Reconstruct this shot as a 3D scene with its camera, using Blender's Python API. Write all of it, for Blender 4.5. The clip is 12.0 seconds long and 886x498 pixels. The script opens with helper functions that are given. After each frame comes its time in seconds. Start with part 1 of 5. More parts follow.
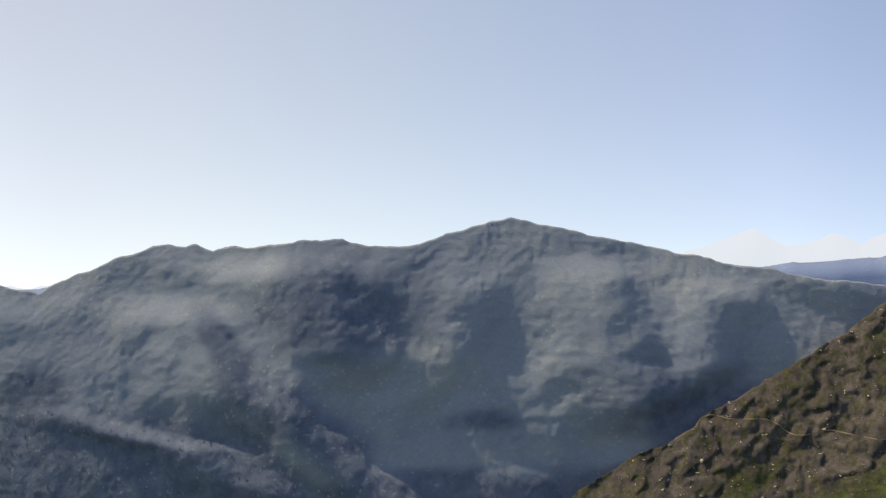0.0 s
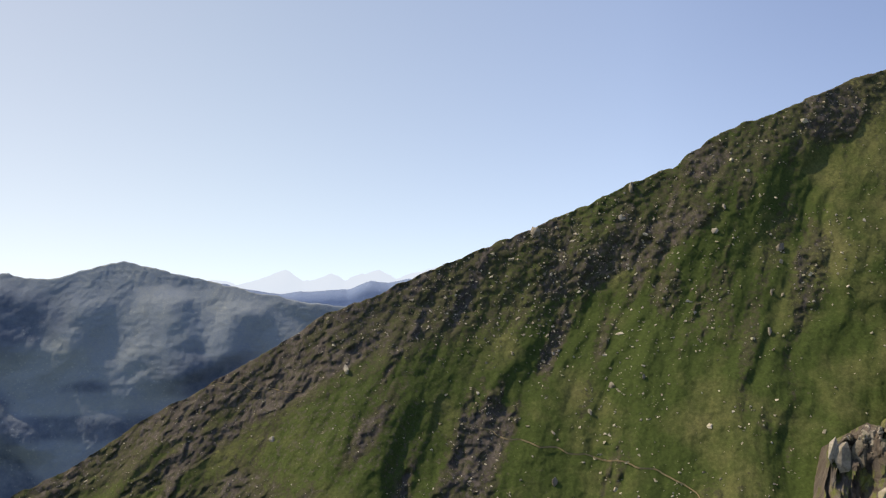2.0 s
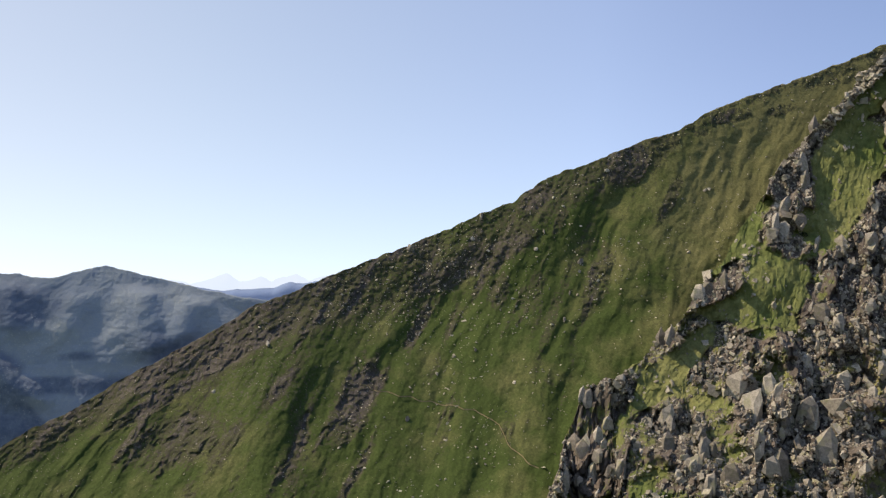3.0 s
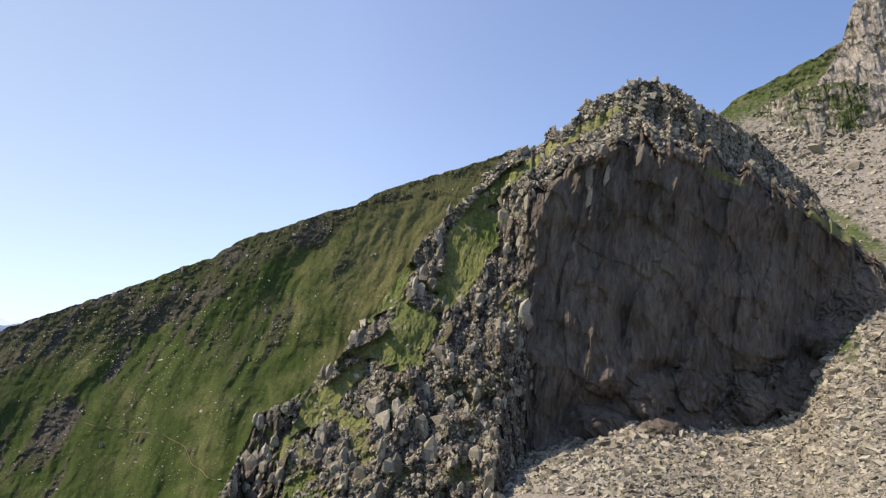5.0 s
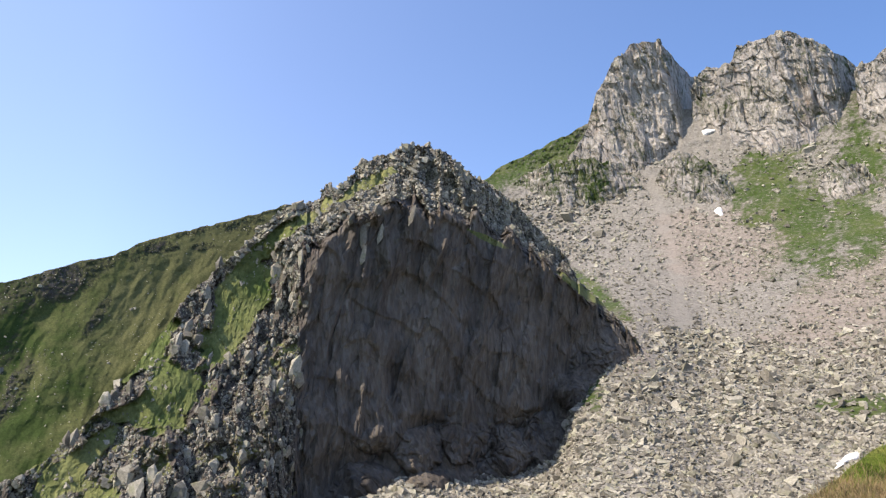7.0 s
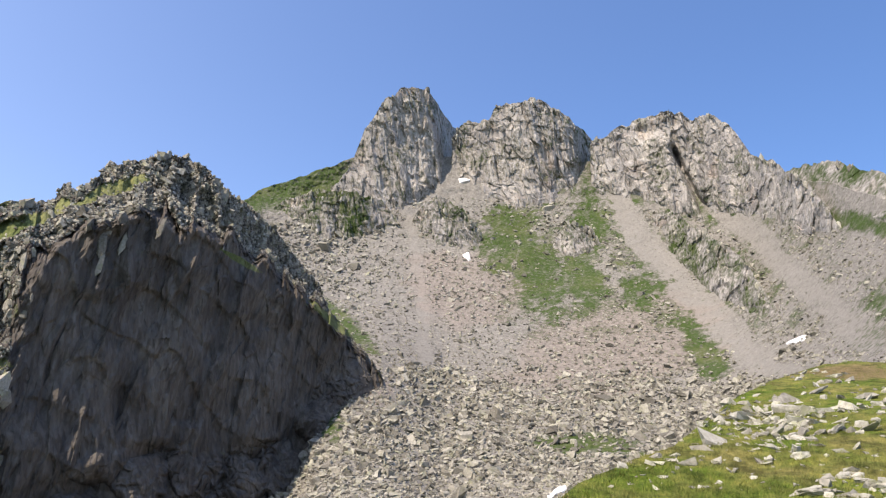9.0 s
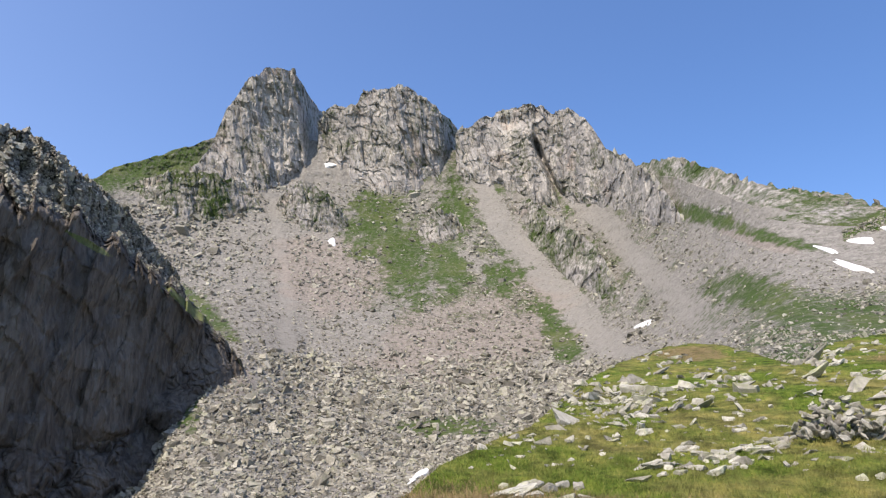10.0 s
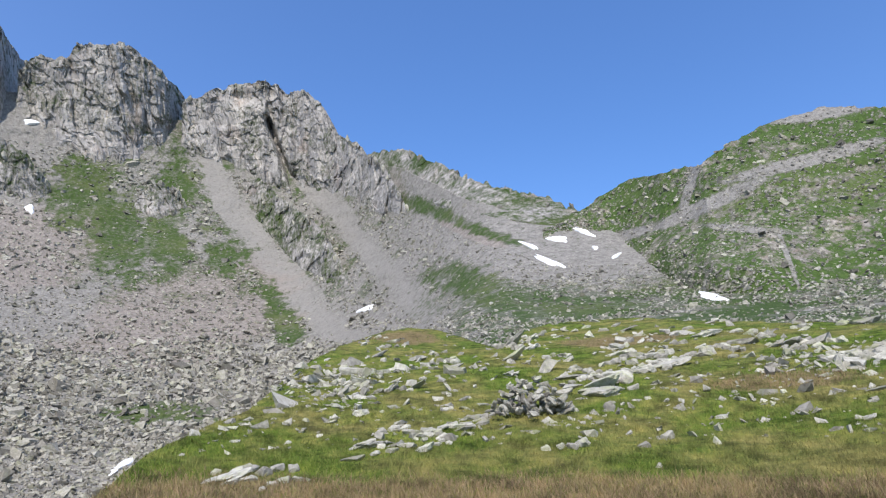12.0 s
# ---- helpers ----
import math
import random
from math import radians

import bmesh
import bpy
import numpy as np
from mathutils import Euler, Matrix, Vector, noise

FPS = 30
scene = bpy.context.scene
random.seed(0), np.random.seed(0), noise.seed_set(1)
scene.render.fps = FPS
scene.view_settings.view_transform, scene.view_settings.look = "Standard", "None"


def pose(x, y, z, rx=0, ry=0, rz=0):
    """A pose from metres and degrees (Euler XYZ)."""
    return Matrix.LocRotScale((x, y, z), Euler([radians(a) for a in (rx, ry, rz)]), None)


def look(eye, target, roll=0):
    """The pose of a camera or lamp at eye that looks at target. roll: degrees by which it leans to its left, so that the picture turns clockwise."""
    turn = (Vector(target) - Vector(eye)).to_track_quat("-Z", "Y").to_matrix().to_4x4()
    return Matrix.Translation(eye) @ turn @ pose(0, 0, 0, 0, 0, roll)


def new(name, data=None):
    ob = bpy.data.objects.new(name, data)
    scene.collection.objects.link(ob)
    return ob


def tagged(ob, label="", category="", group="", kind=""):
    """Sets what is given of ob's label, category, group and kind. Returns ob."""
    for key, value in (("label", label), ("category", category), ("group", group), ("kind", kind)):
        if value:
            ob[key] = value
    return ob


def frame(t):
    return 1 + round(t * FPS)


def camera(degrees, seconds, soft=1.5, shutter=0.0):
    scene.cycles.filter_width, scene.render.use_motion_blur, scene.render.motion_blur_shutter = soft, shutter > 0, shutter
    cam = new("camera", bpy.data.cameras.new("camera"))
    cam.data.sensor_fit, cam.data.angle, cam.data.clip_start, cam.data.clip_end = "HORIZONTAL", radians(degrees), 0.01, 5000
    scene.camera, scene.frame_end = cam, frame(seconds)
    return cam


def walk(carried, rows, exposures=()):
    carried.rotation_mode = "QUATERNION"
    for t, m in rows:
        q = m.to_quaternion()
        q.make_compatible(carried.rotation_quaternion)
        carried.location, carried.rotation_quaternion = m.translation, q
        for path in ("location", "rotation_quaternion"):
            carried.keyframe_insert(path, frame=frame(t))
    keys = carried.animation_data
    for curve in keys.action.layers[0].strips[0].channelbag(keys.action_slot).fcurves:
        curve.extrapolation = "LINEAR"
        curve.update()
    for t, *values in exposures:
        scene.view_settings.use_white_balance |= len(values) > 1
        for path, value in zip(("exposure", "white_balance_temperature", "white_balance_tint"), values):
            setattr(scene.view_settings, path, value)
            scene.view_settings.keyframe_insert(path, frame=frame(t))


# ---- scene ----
EYE = 1.6            # the eye stands 1.6 m over the turf of the shelf
cam = camera(60.2, 12.0, soft=1.25)
# seconds, metres east, north and up from the last eye, then the turn in degrees (Euler XYZ)
ROWS = [
    (0.0, -23.97, 86.99, -0.83, 93.70, -0.00, 0.00),
    (0.5, -18.42, 78.73, -0.22, 92.68, 0.45, -3.04),
    (1.0, -12.09, 64.87, -0.21, 92.98, 0.49, -5.39),
    (1.5, -6.23, 63.49, 0.55, 92.82, 0.12, -7.13),
    (2.0, -0.89, 54.97, 1.00, 93.54, -0.48, -9.30),
    (2.5, 1.37, 39.40, 0.85, 93.66, -0.97, -10.12),
    (3.0, 1.82, 24.59, 0.16, 93.94, -1.03, -12.72),
    (3.5, 0.73, 12.68, -0.27, 93.76, -1.26, -16.95),
    (5.5, 0.00, 0.00, 0.00, 98.94, -1.26, -37.29),
    (6.0, 0.00, 0.00, 0.00, 99.50, -1.73, -41.61),
    (6.5, 0.00, 0.00, 0.00, 100.37, -1.33, -45.35),
    (7.0, 0.00, 0.00, 0.00, 101.87, 0.36, -49.17),
    (9.0, 0.00, 0.00, 0.00, 104.18, -0.97, -68.08),
    (9.5, 0.00, 0.00, 0.00, 103.67, 0.91, -72.69),
    (10.0, 0.00, 0.00, 0.00, 103.17, 0.70, -78.02),
    (10.5, 0.00, 0.00, 0.00, 102.63, 0.63, -82.99),
    (11.0, 0.00, 0.00, 0.00, 102.35, 1.01, -89.56),
    (11.5, 0.00, 0.00, 0.00, 101.91, 2.06, -94.79),
    (12.0, 0.00, 0.00, 0.00, 101.43, 2.05, -98.42),
]
# seconds, stops, kelvin, tint: the clip's camera cools and darkens as it turns away from the sun
EXPOSURES = [(0.0, 0.2, 9400, 17), (1.0, 0.15, 9200, 17), (2.0, 0.2, 8800, 17), (3.5, 0.35, 8400, 17), (5.5, 0.46, 7800, 16), (6.5, 0.62, 7400, 15), (7.0, 0.66, 7300, 15), (9.5, 0.55, 7200, 16), (10.5, 0.4, 6600, 14), (12.0, 0.35, 6250, 13)]
walk(cam, [(t, pose(x, y, z + EYE, a, b, c)) for t, x, y, z, a, b, c in ROWS], EXPOSURES)

# ---------------------------------------------------------------- sky and sun
SUN_AZ, SUN_EL = -72.0, 49.0      # compass degrees (0 is north), degrees up
sky_world = bpy.data.worlds.new("sky")
scene.world = sky_world
sky_world.use_nodes = True
_n = sky_world.node_tree
_sky = _n.nodes.new("ShaderNodeTexSky")
_sky.sky_type = "NISHITA"
_sky.sun_disc = False
_sky.sun_elevation = radians(SUN_EL)
_sky.sun_rotation = radians(SUN_AZ)
_sky.altitude = 1500
_sky.air_density, _sky.dust_density, _sky.ozone_density = 1.2, 1.0, 2.0
_bg = _n.nodes["Background"]
_bg.inputs["Strength"].default_value = 0.235
_at = _n.nodes.new("ShaderNodeTexCoord")
_up = _n.nodes.new("ShaderNodeVectorMath")        # keeps the dense band at the horizon below the ground
_up.operation = "ADD"
_up.inputs[1].default_value = (0, 0, 0.15)
_n.links.new(_at.outputs["Generated"], _up.inputs[0])
_n.links.new(_up.outputs[0], _sky.inputs["Vector"])
_deep = _n.nodes.new("ShaderNodeHueSaturation")
_way = _n.nodes.new("ShaderNodeVectorMath")       # the haze thins and the blue deepens away from the sun
_way.operation = "DOT_PRODUCT"
_way.inputs[1].default_value = (-math.sin(radians(SUN_AZ)), -math.cos(radians(SUN_AZ)), 0)
_n.links.new(_at.outputs["Generated"], _way.inputs[0])
_half = _n.nodes.new("ShaderNodeMapRange")
_half.inputs["From Min"].default_value = -1.0
_n.links.new(_way.outputs["Value"], _half.inputs["Value"])
for _key, _stops in (("Hue", ((0.3, 0.496), (0.65, 0.507))), ("Saturation", ((0.2, 0.85), (0.97, 1.22))), ("Value", ((0.15, 0.70), (0.55, 1.0), (0.7, 0.92), (0.97, 0.77)))):
    _r = _n.nodes.new("ShaderNodeValToRGB")
    while len(_r.color_ramp.elements) < len(_stops):
        _r.color_ramp.elements.new(0.5)
    for _el, (_pos, _v) in zip(_r.color_ramp.elements, _stops):
        _el.position, _el.color = _pos, (_v, _v, _v, 1)
    _n.links.new(_half.outputs["Result"], _r.inputs["Fac"])
    _n.links.new(_r.outputs["Color"], _deep.inputs[_key])
_n.links.new(_sky.outputs["Color"], _deep.inputs["Color"])
_n.links.new(_deep.outputs["Color"], _bg.inputs["Color"])

sun_data = bpy.data.lights.new("sun", "SUN")
sun_data.energy, sun_data.angle, sun_data.color = 4.2, radians(0.53), (1.0, 0.92, 0.80)
sun = new("sun", sun_data)
_a, _e = radians(SUN_AZ), radians(SUN_EL)
sun.matrix_world = look((math.sin(_a) * math.cos(_e) * 300, math.cos(_a) * math.cos(_e) * 300, math.sin(_e) * 300), (0, 0, 0))


# ---------------------------------------------------------------- noise, in numpy
def hashed(ix, iy, iz, seed):
    """Random numbers 0..1 for whole-number cells."""
    h = (ix.astype(np.uint32) * np.uint32(374761393) + iy.astype(np.uint32) * np.uint32(668265263)
         + iz.astype(np.uint32) * np.uint32(2147483647) + np.uint32((seed * 974711 + 12345) & 0xFFFFFFFF))
    h = (h ^ (h >> np.uint32(13))) * np.uint32(1274126177)
    h = (h ^ (h >> np.uint32(16))) * np.uint32(2246822519)
    h = h ^ (h >> np.uint32(15))
    return h.astype(np.float64) / 4294967295.0


def value_noise(p, seed=0):
    i = np.floor(p).astype(np.int64)
    f = p - i
    f = f * f * f * (f * (f * 6 - 15) + 10)
    out = np.zeros(len(p))
    for dx in (0, 1):
        for dy in (0, 1):
            for dz in (0, 1):
                w = (f[:, 0] if dx else 1 - f[:, 0]) * (f[:, 1] if dy else 1 - f[:, 1]) * (f[:, 2] if dz else 1 - f[:, 2])
                out += w * hashed(i[:, 0] + dx, i[:, 1] + dy, i[:, 2] + dz, seed)
    return out * 2 - 1


def fbm(p, octaves=4, seed=0, gain=0.5):
    out, amp, total = np.zeros(len(p)), 1.0, 0.0
    for k in range(octaves):
        out += amp * value_noise(p * (2.03 ** k) + 17.3 * k, seed + k)
        total += amp
        amp *= gain
    return out / total


def ridged(p, octaves=4, seed=0, gain=0.5):
    out, amp, total = np.zeros(len(p)), 1.0, 0.0
    for k in range(octaves):
        out += amp * (1 - 2 * np.abs(value_noise(p * (2.03 ** k) + 9.1 * k, seed + k)))
        total += amp
        amp *= gain
    return out / total


def slabs(p, seed=0, tilt=0.9, seam=0.10):
    """Broken rock: each cell is a flat facet of its own height and tilt, worn where two cells meet."""
    p = p.astype(np.float32)
    i = np.floor(p)
    near1, near2 = np.full(len(p), 1e9, np.float32), np.full(len(p), 1e9, np.float32)
    high1, high2 = np.zeros(len(p), np.float32), np.zeros(len(p), np.float32)
    for dx in (-1, 0, 1):
        for dy in (-1, 0, 1):
            for dz in (-1, 0, 1):
                c = i + np.array((dx, dy, dz), np.float32)
                k = c.astype(np.int64).astype(np.uint32)
                h = k[:, 0] * np.uint32(374761393) + k[:, 1] * np.uint32(668265263) + k[:, 2] * np.uint32(2147483647) + np.uint32((seed * 974711 + 777) & 0xFFFFFFFF)
                h = (h ^ (h >> np.uint32(13))) * np.uint32(1274126177)
                h = h ^ (h >> np.uint32(16))
                def draw(m):
                    return (((h * np.uint32(m)) >> np.uint32(12)) & np.uint32(0xFFFF)).astype(np.float32) / np.float32(65535)
                d0, d1, d2 = p[:, 0] - c[:, 0] - draw(2654435761), p[:, 1] - c[:, 1] - draw(2246822519), p[:, 2] - c[:, 2] - draw(3266489917)
                dist = np.sqrt(d0 * d0 + d1 * d1 + d2 * d2)
                value = draw(668265263) - 0.5 + tilt * ((draw(374761393) - 0.5) * d0 + (draw(1013904223) - 0.5) * d1 + (draw(1664525) - 0.5) * d2)
                first = dist < near1
                second = ~first & (dist < near2)
                near2 = np.where(first, near1, np.where(second, dist, near2))
                high2 = np.where(first, high1, np.where(second, value, high2))
                near1, high1 = np.where(first, dist, near1), np.where(first, value, high1)
    w = 0.5 + 0.5 * np.clip((near2 - near1) / seam, 0, 1)
    return (w * high1 + (1 - w) * high2).astype(np.float64)


def lumps(p, seed=0):
    """Rounded boulders pressed together: 1 in the middle of each, 0 in the cracks between."""
    p = p.astype(np.float32)
    i = np.floor(p)
    near = np.full((2, len(p)), 1e9, np.float32)
    for dx in (-1, 0, 1):
        for dy in (-1, 0, 1):
            for dz in (-1, 0, 1):
                c = (i + np.array((dx, dy, dz), np.float32)).astype(np.int64)
                d = [p[:, k] - c[:, k] - hashed(c[:, 0], c[:, 1], c[:, 2], seed + 3 * k) for k in range(3)]
                dist = np.sqrt(d[0] ** 2 + d[1] ** 2 + d[2] ** 2)
                near[1] = np.where(dist < near[0], near[0], np.minimum(near[1], dist))
                near[0] = np.minimum(near[0], dist)
    return np.sqrt(np.clip((near[1] - near[0]) / 0.6, 0, 1))


def smooth(x, lo, hi):
    t = np.clip((x - lo) / (hi - lo), 0, 1)
    return t * t * (3 - 2 * t)


def along(pairs, x):
    """A line through (place, value) pairs."""
    return np.interp(x, [a for a, _ in pairs], [b for _, b in pairs])


def polar(az, el, r):
    """Points by compass bearing, angle of elevation and distance from the eye."""
    a, e = np.radians(az), np.radians(el)
    return np.stack([r * np.sin(a) * np.cos(e), r * np.cos(a) * np.cos(e), r * np.sin(e) + EYE], -1)


def spots(az, el, rows):
    """How far a place lies inside any of the patches (bearing, elevation, half width, half height, lean): 1 in the middle, 0 at the rim, below outside."""
    out = np.full(np.shape(az), -3.0)
    for a, e, w, h, lean in rows:
        c, s = math.cos(radians(lean)), math.sin(radians(lean))
        u, v = az - a, el - e
        out = np.maximum(out, 1 - np.hypot((u * c + v * s) / w, (v * c - u * s) / h))
    return out


# ---------------------------------------------------------------- meshes
def mesh_from(name, verts, faces, mats=(), flat=True, attrs=None):
    """faces: an (n, 3) or (n, 4) array."""
    me = bpy.data.meshes.new(name)
    verts, faces = np.asarray(verts, dtype=np.float32), np.asarray(faces, dtype=np.int32)
    k = faces.shape[1]
    me.vertices.add(len(verts))
    me.vertices.foreach_set("co", verts.ravel())
    me.loops.add(faces.size)
    me.loops.foreach_set("vertex_index", faces.ravel())
    me.polygons.add(len(faces))
    me.polygons.foreach_set("loop_start", np.arange(0, faces.size, k, dtype=np.int32))
    me.polygons.foreach_set("use_smooth", np.full(len(faces), not flat))
    for key, values in (attrs or {}).items():
        at = me.attributes.new(key, "FLOAT", "POINT")
        at.data.foreach_set("value", np.asarray(values, dtype=np.float32).ravel())
    for m in mats:
        me.materials.append(m)
    me.update(calc_edges=True)
    me.validate()
    return me


def grid_faces(nu, nv):
    i = np.arange(nu * nv).reshape(nu, nv)
    return np.stack([i[:-1, :-1], i[1:, :-1], i[1:, 1:], i[:-1, 1:]], -1).reshape(-1, 4)


LAND, LAND_OF = {}, {}


def land(name, az_span, na, ns, crest, foot, radius, relief, material, jag=0.0, jag_step=0.5, drop=(), flat=False, marks=None, seed=1):
    """A slope seen from the shelf: from its foot to its crest, with a back that falls away. Relief runs along the line of sight."""
    az = np.linspace(az_span[0], az_span[1], na)
    q = np.stack([az / jag_step, az * 0, az * 0], 1)
    top = along(crest, az) + jag * (fbm(q, 4, seed) + 0.6 * slabs(q * 0.8, seed + 5))
    low = along(foot, az)
    s = np.linspace(0, 1, ns)
    A = np.repeat(az[:, None], ns, 1)
    E = low[:, None] + np.maximum(top - low, 0.05)[:, None] * s[None, :]
    S = np.repeat(s[None, :], na, 0)
    R = radius(A, E)
    flatp = polar(A, E, R).reshape(-1, 3)
    R = R + relief(flatp, A.ravel(), E.ravel(), S.ravel()).reshape(R.shape)
    P = polar(A, E, R)
    LAND[name] = (az, E, P)
    extra = []
    out = np.stack([np.sin(np.radians(az)), np.cos(np.radians(az)), az * 0], 1)
    for away, down in drop:
        extra.append((P[:, -1] + out * away - np.array([0, 0, down]))[:, None])
    Q = np.concatenate([P] + extra, 1)
    attrs = {}
    if marks:
        for key, values in marks(flatp, A.ravel(), E.ravel(), S.ravel()).items():
            v = values.reshape(na, ns)
            attrs[key] = np.concatenate([v] + [v[:, -1:]] * len(extra), 1)
    me = mesh_from(name, Q.reshape(-1, 3), grid_faces(na, Q.shape[1]), [material], flat, attrs)
    ob = new(name, me)
    LAND_OF[ob.name] = LAND[name]
    return ob


def on(name, az, el):
    """The point of a slope at a bearing and an elevation."""
    bearings, E, P = LAND[name]
    j = int(np.clip(np.searchsorted(bearings, az) - 1, 0, len(bearings) - 2))
    f = np.clip((az - bearings[j]) / (bearings[j + 1] - bearings[j]), 0, 1)
    def col(k):
        return np.array([np.interp(el, E[k], P[k, :, c]) for c in range(3)])
    return Vector((1 - f) * col(j) + f * col(j + 1))


def part(name, me, parent, label="", m=None):
    ob = new(name, me)
    ob.parent = parent
    if m is not None:
        ob.matrix_basis = m
    return tagged(ob, label)


# ---------------------------------------------------------------- materials
class Nodes:
    """Short ways to write a node material."""

    def __init__(self, name):
        self.mat = bpy.data.materials.new(name)
        self.mat.use_nodes = True
        self.tree = self.mat.node_tree
        self.bsdf = self.tree.nodes["Principled BSDF"]
        self.geo = self.add("ShaderNodeNewGeometry")
        self.where = self.geo.outputs["Position"]

    def add(self, kind, **sets):
        n = self.tree.nodes.new(kind)
        for socket, value in sets.items():
            self.put(n.inputs[socket.replace("_", " ")], value)
        return n

    def put(self, socket, value):
        if isinstance(value, bpy.types.NodeSocket):
            self.tree.links.new(value, socket)
        else:
            socket.default_value = (*value, 1) if socket.type == "RGBA" and len(value) == 3 else value

    def noise(self, scale, detail=4.0, rough=0.6, at=None, stretch=None, turn=(0, 0, 0)):
        at = at or self.where
        if stretch:
            mp = self.add("ShaderNodeMapping", Vector=at, Scale=stretch, Rotation=tuple(radians(v) for v in turn))
            at = mp.outputs[0]
        return self.add("ShaderNodeTexNoise", Vector=at, Scale=scale, Detail=detail, Roughness=rough).outputs["Fac"]

    def voronoi(self, scale, out="Color", at=None, stretch=None, feature="F1", turn=(0, 0, 0)):
        at = at or self.where
        if stretch:
            at = self.add("ShaderNodeMapping", Vector=at, Scale=stretch, Rotation=tuple(radians(v) for v in turn)).outputs[0]
        n = self.add("ShaderNodeTexVoronoi")
        n.feature = feature
        self.put(n.inputs["Vector"], at)
        self.put(n.inputs["Scale"], scale)
        return n.outputs[out]

    def ramp(self, fac, *stops):
        n = self.add("ShaderNodeValToRGB", Fac=fac)
        els = n.color_ramp.elements
        while len(els) < len(stops):
            els.new(0.5)
        for e, (p, c) in zip(els, stops):
            e.position = p
            e.color = (*c, 1) if isinstance(c, tuple) else (c, c, c, 1)
        return n.outputs["Color"]

    def mix(self, fac, a, b, mode="MIX"):
        n = self.add("ShaderNodeMix")
        n.data_type, n.blend_type = "RGBA", mode
        for socket, value in ((n.inputs[0], fac), (n.inputs[6], a), (n.inputs[7], b)):
            if isinstance(value, tuple) and len(value) == 3:
                value = (*value, 1)
            self.put(socket, value)
        return n.outputs[2]

    def math(self, op, a, b=0.0, c=0.0):
        n = self.add("ShaderNodeMath")
        n.operation = op
        for socket, value in zip(n.inputs, (a, b, c)):
            self.put(socket, value)
        return n.outputs[0]

    def mark(self, key):
        n = self.add("ShaderNodeAttribute")
        n.attribute_name = key
        return n.outputs["Fac"]

    def done(self, colour, rough=0.9, height=None, bump=0.5, distance=0.1, spec=0.25):
        self.put(self.bsdf.inputs["Base Color"], colour)
        self.put(self.bsdf.inputs["Roughness"], rough)
        self.put(self.bsdf.inputs["Specular IOR Level"], spec)
        if height is not None:
            b = self.add("ShaderNodeBump", Strength=bump, Distance=distance, Height=height)
            self.tree.links.new(b.outputs[0], self.bsdf.inputs["Normal"])
        return self.mat


def rock_colour(n, tone=1.0, warm=0.012, scale=1.0, turn=(0, 25, 0), even=0.0):
    """Grey schist: streaked along its slabs, with lichen and rusty stains."""
    t = tone
    k = 1 - even
    def grey(v):
        return (0.25 + (v - 0.25) * k) * t
    streak = n.noise(0.5 * scale, 6, 0.65, stretch=(1.6, 1.6, 0.35), turn=turn)
    base = n.ramp(streak, (0.30, (grey(0.10), grey(0.098), grey(0.10))), (0.5, ((0.25 + warm) * t, 0.24 * t, (0.23 - warm) * t)), (0.72, (grey(0.42), grey(0.41), grey(0.385))))
    chip = n.voronoi(1.3 * scale, stretch=(1.4, 1.4, 0.45), turn=turn)
    base = n.mix(0.35 * k, base, n.ramp(chip, (0.1, 0.12 * t), (0.9, 0.5 * t)), "MIX")
    face = n.noise(0.11 * scale, 4, 0.6, stretch=(1.3, 1.3, 0.5), turn=turn)
    base = n.mix(1.0, base, n.ramp(face, (0.32, (0.62 + 0.2 * even, 0.61 + 0.2 * even, 0.62 + 0.2 * even)), (0.55, (1.0, 0.98, 0.95)), (0.72, (1.3 - 0.2 * even, 1.25 - 0.2 * even, 1.17 - 0.2 * even))), "MULTIPLY")
    rust = n.noise(0.09 * scale, 5, 0.7)
    base = n.mix(n.ramp(rust, (0.56, 0.0), (0.72, 0.45)), base, (0.27 * t, 0.19 * t, 0.145 * t))
    lichen = n.noise(0.35 * scale, 8, 0.75)
    return n.mix(n.ramp(lichen, (0.58, 0.0), (0.72, 0.4)), base, (0.27 * t, 0.29 * t, 0.2 * t))


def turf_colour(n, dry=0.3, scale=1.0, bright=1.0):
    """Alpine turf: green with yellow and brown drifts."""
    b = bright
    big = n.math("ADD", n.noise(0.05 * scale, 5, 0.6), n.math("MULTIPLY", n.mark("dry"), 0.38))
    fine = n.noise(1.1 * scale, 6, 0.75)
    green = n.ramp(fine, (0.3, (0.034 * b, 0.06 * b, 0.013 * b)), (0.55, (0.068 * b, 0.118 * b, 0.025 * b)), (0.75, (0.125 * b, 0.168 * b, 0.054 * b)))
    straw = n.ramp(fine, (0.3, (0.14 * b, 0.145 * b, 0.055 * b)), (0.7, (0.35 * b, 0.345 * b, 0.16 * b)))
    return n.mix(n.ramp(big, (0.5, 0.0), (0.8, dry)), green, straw)


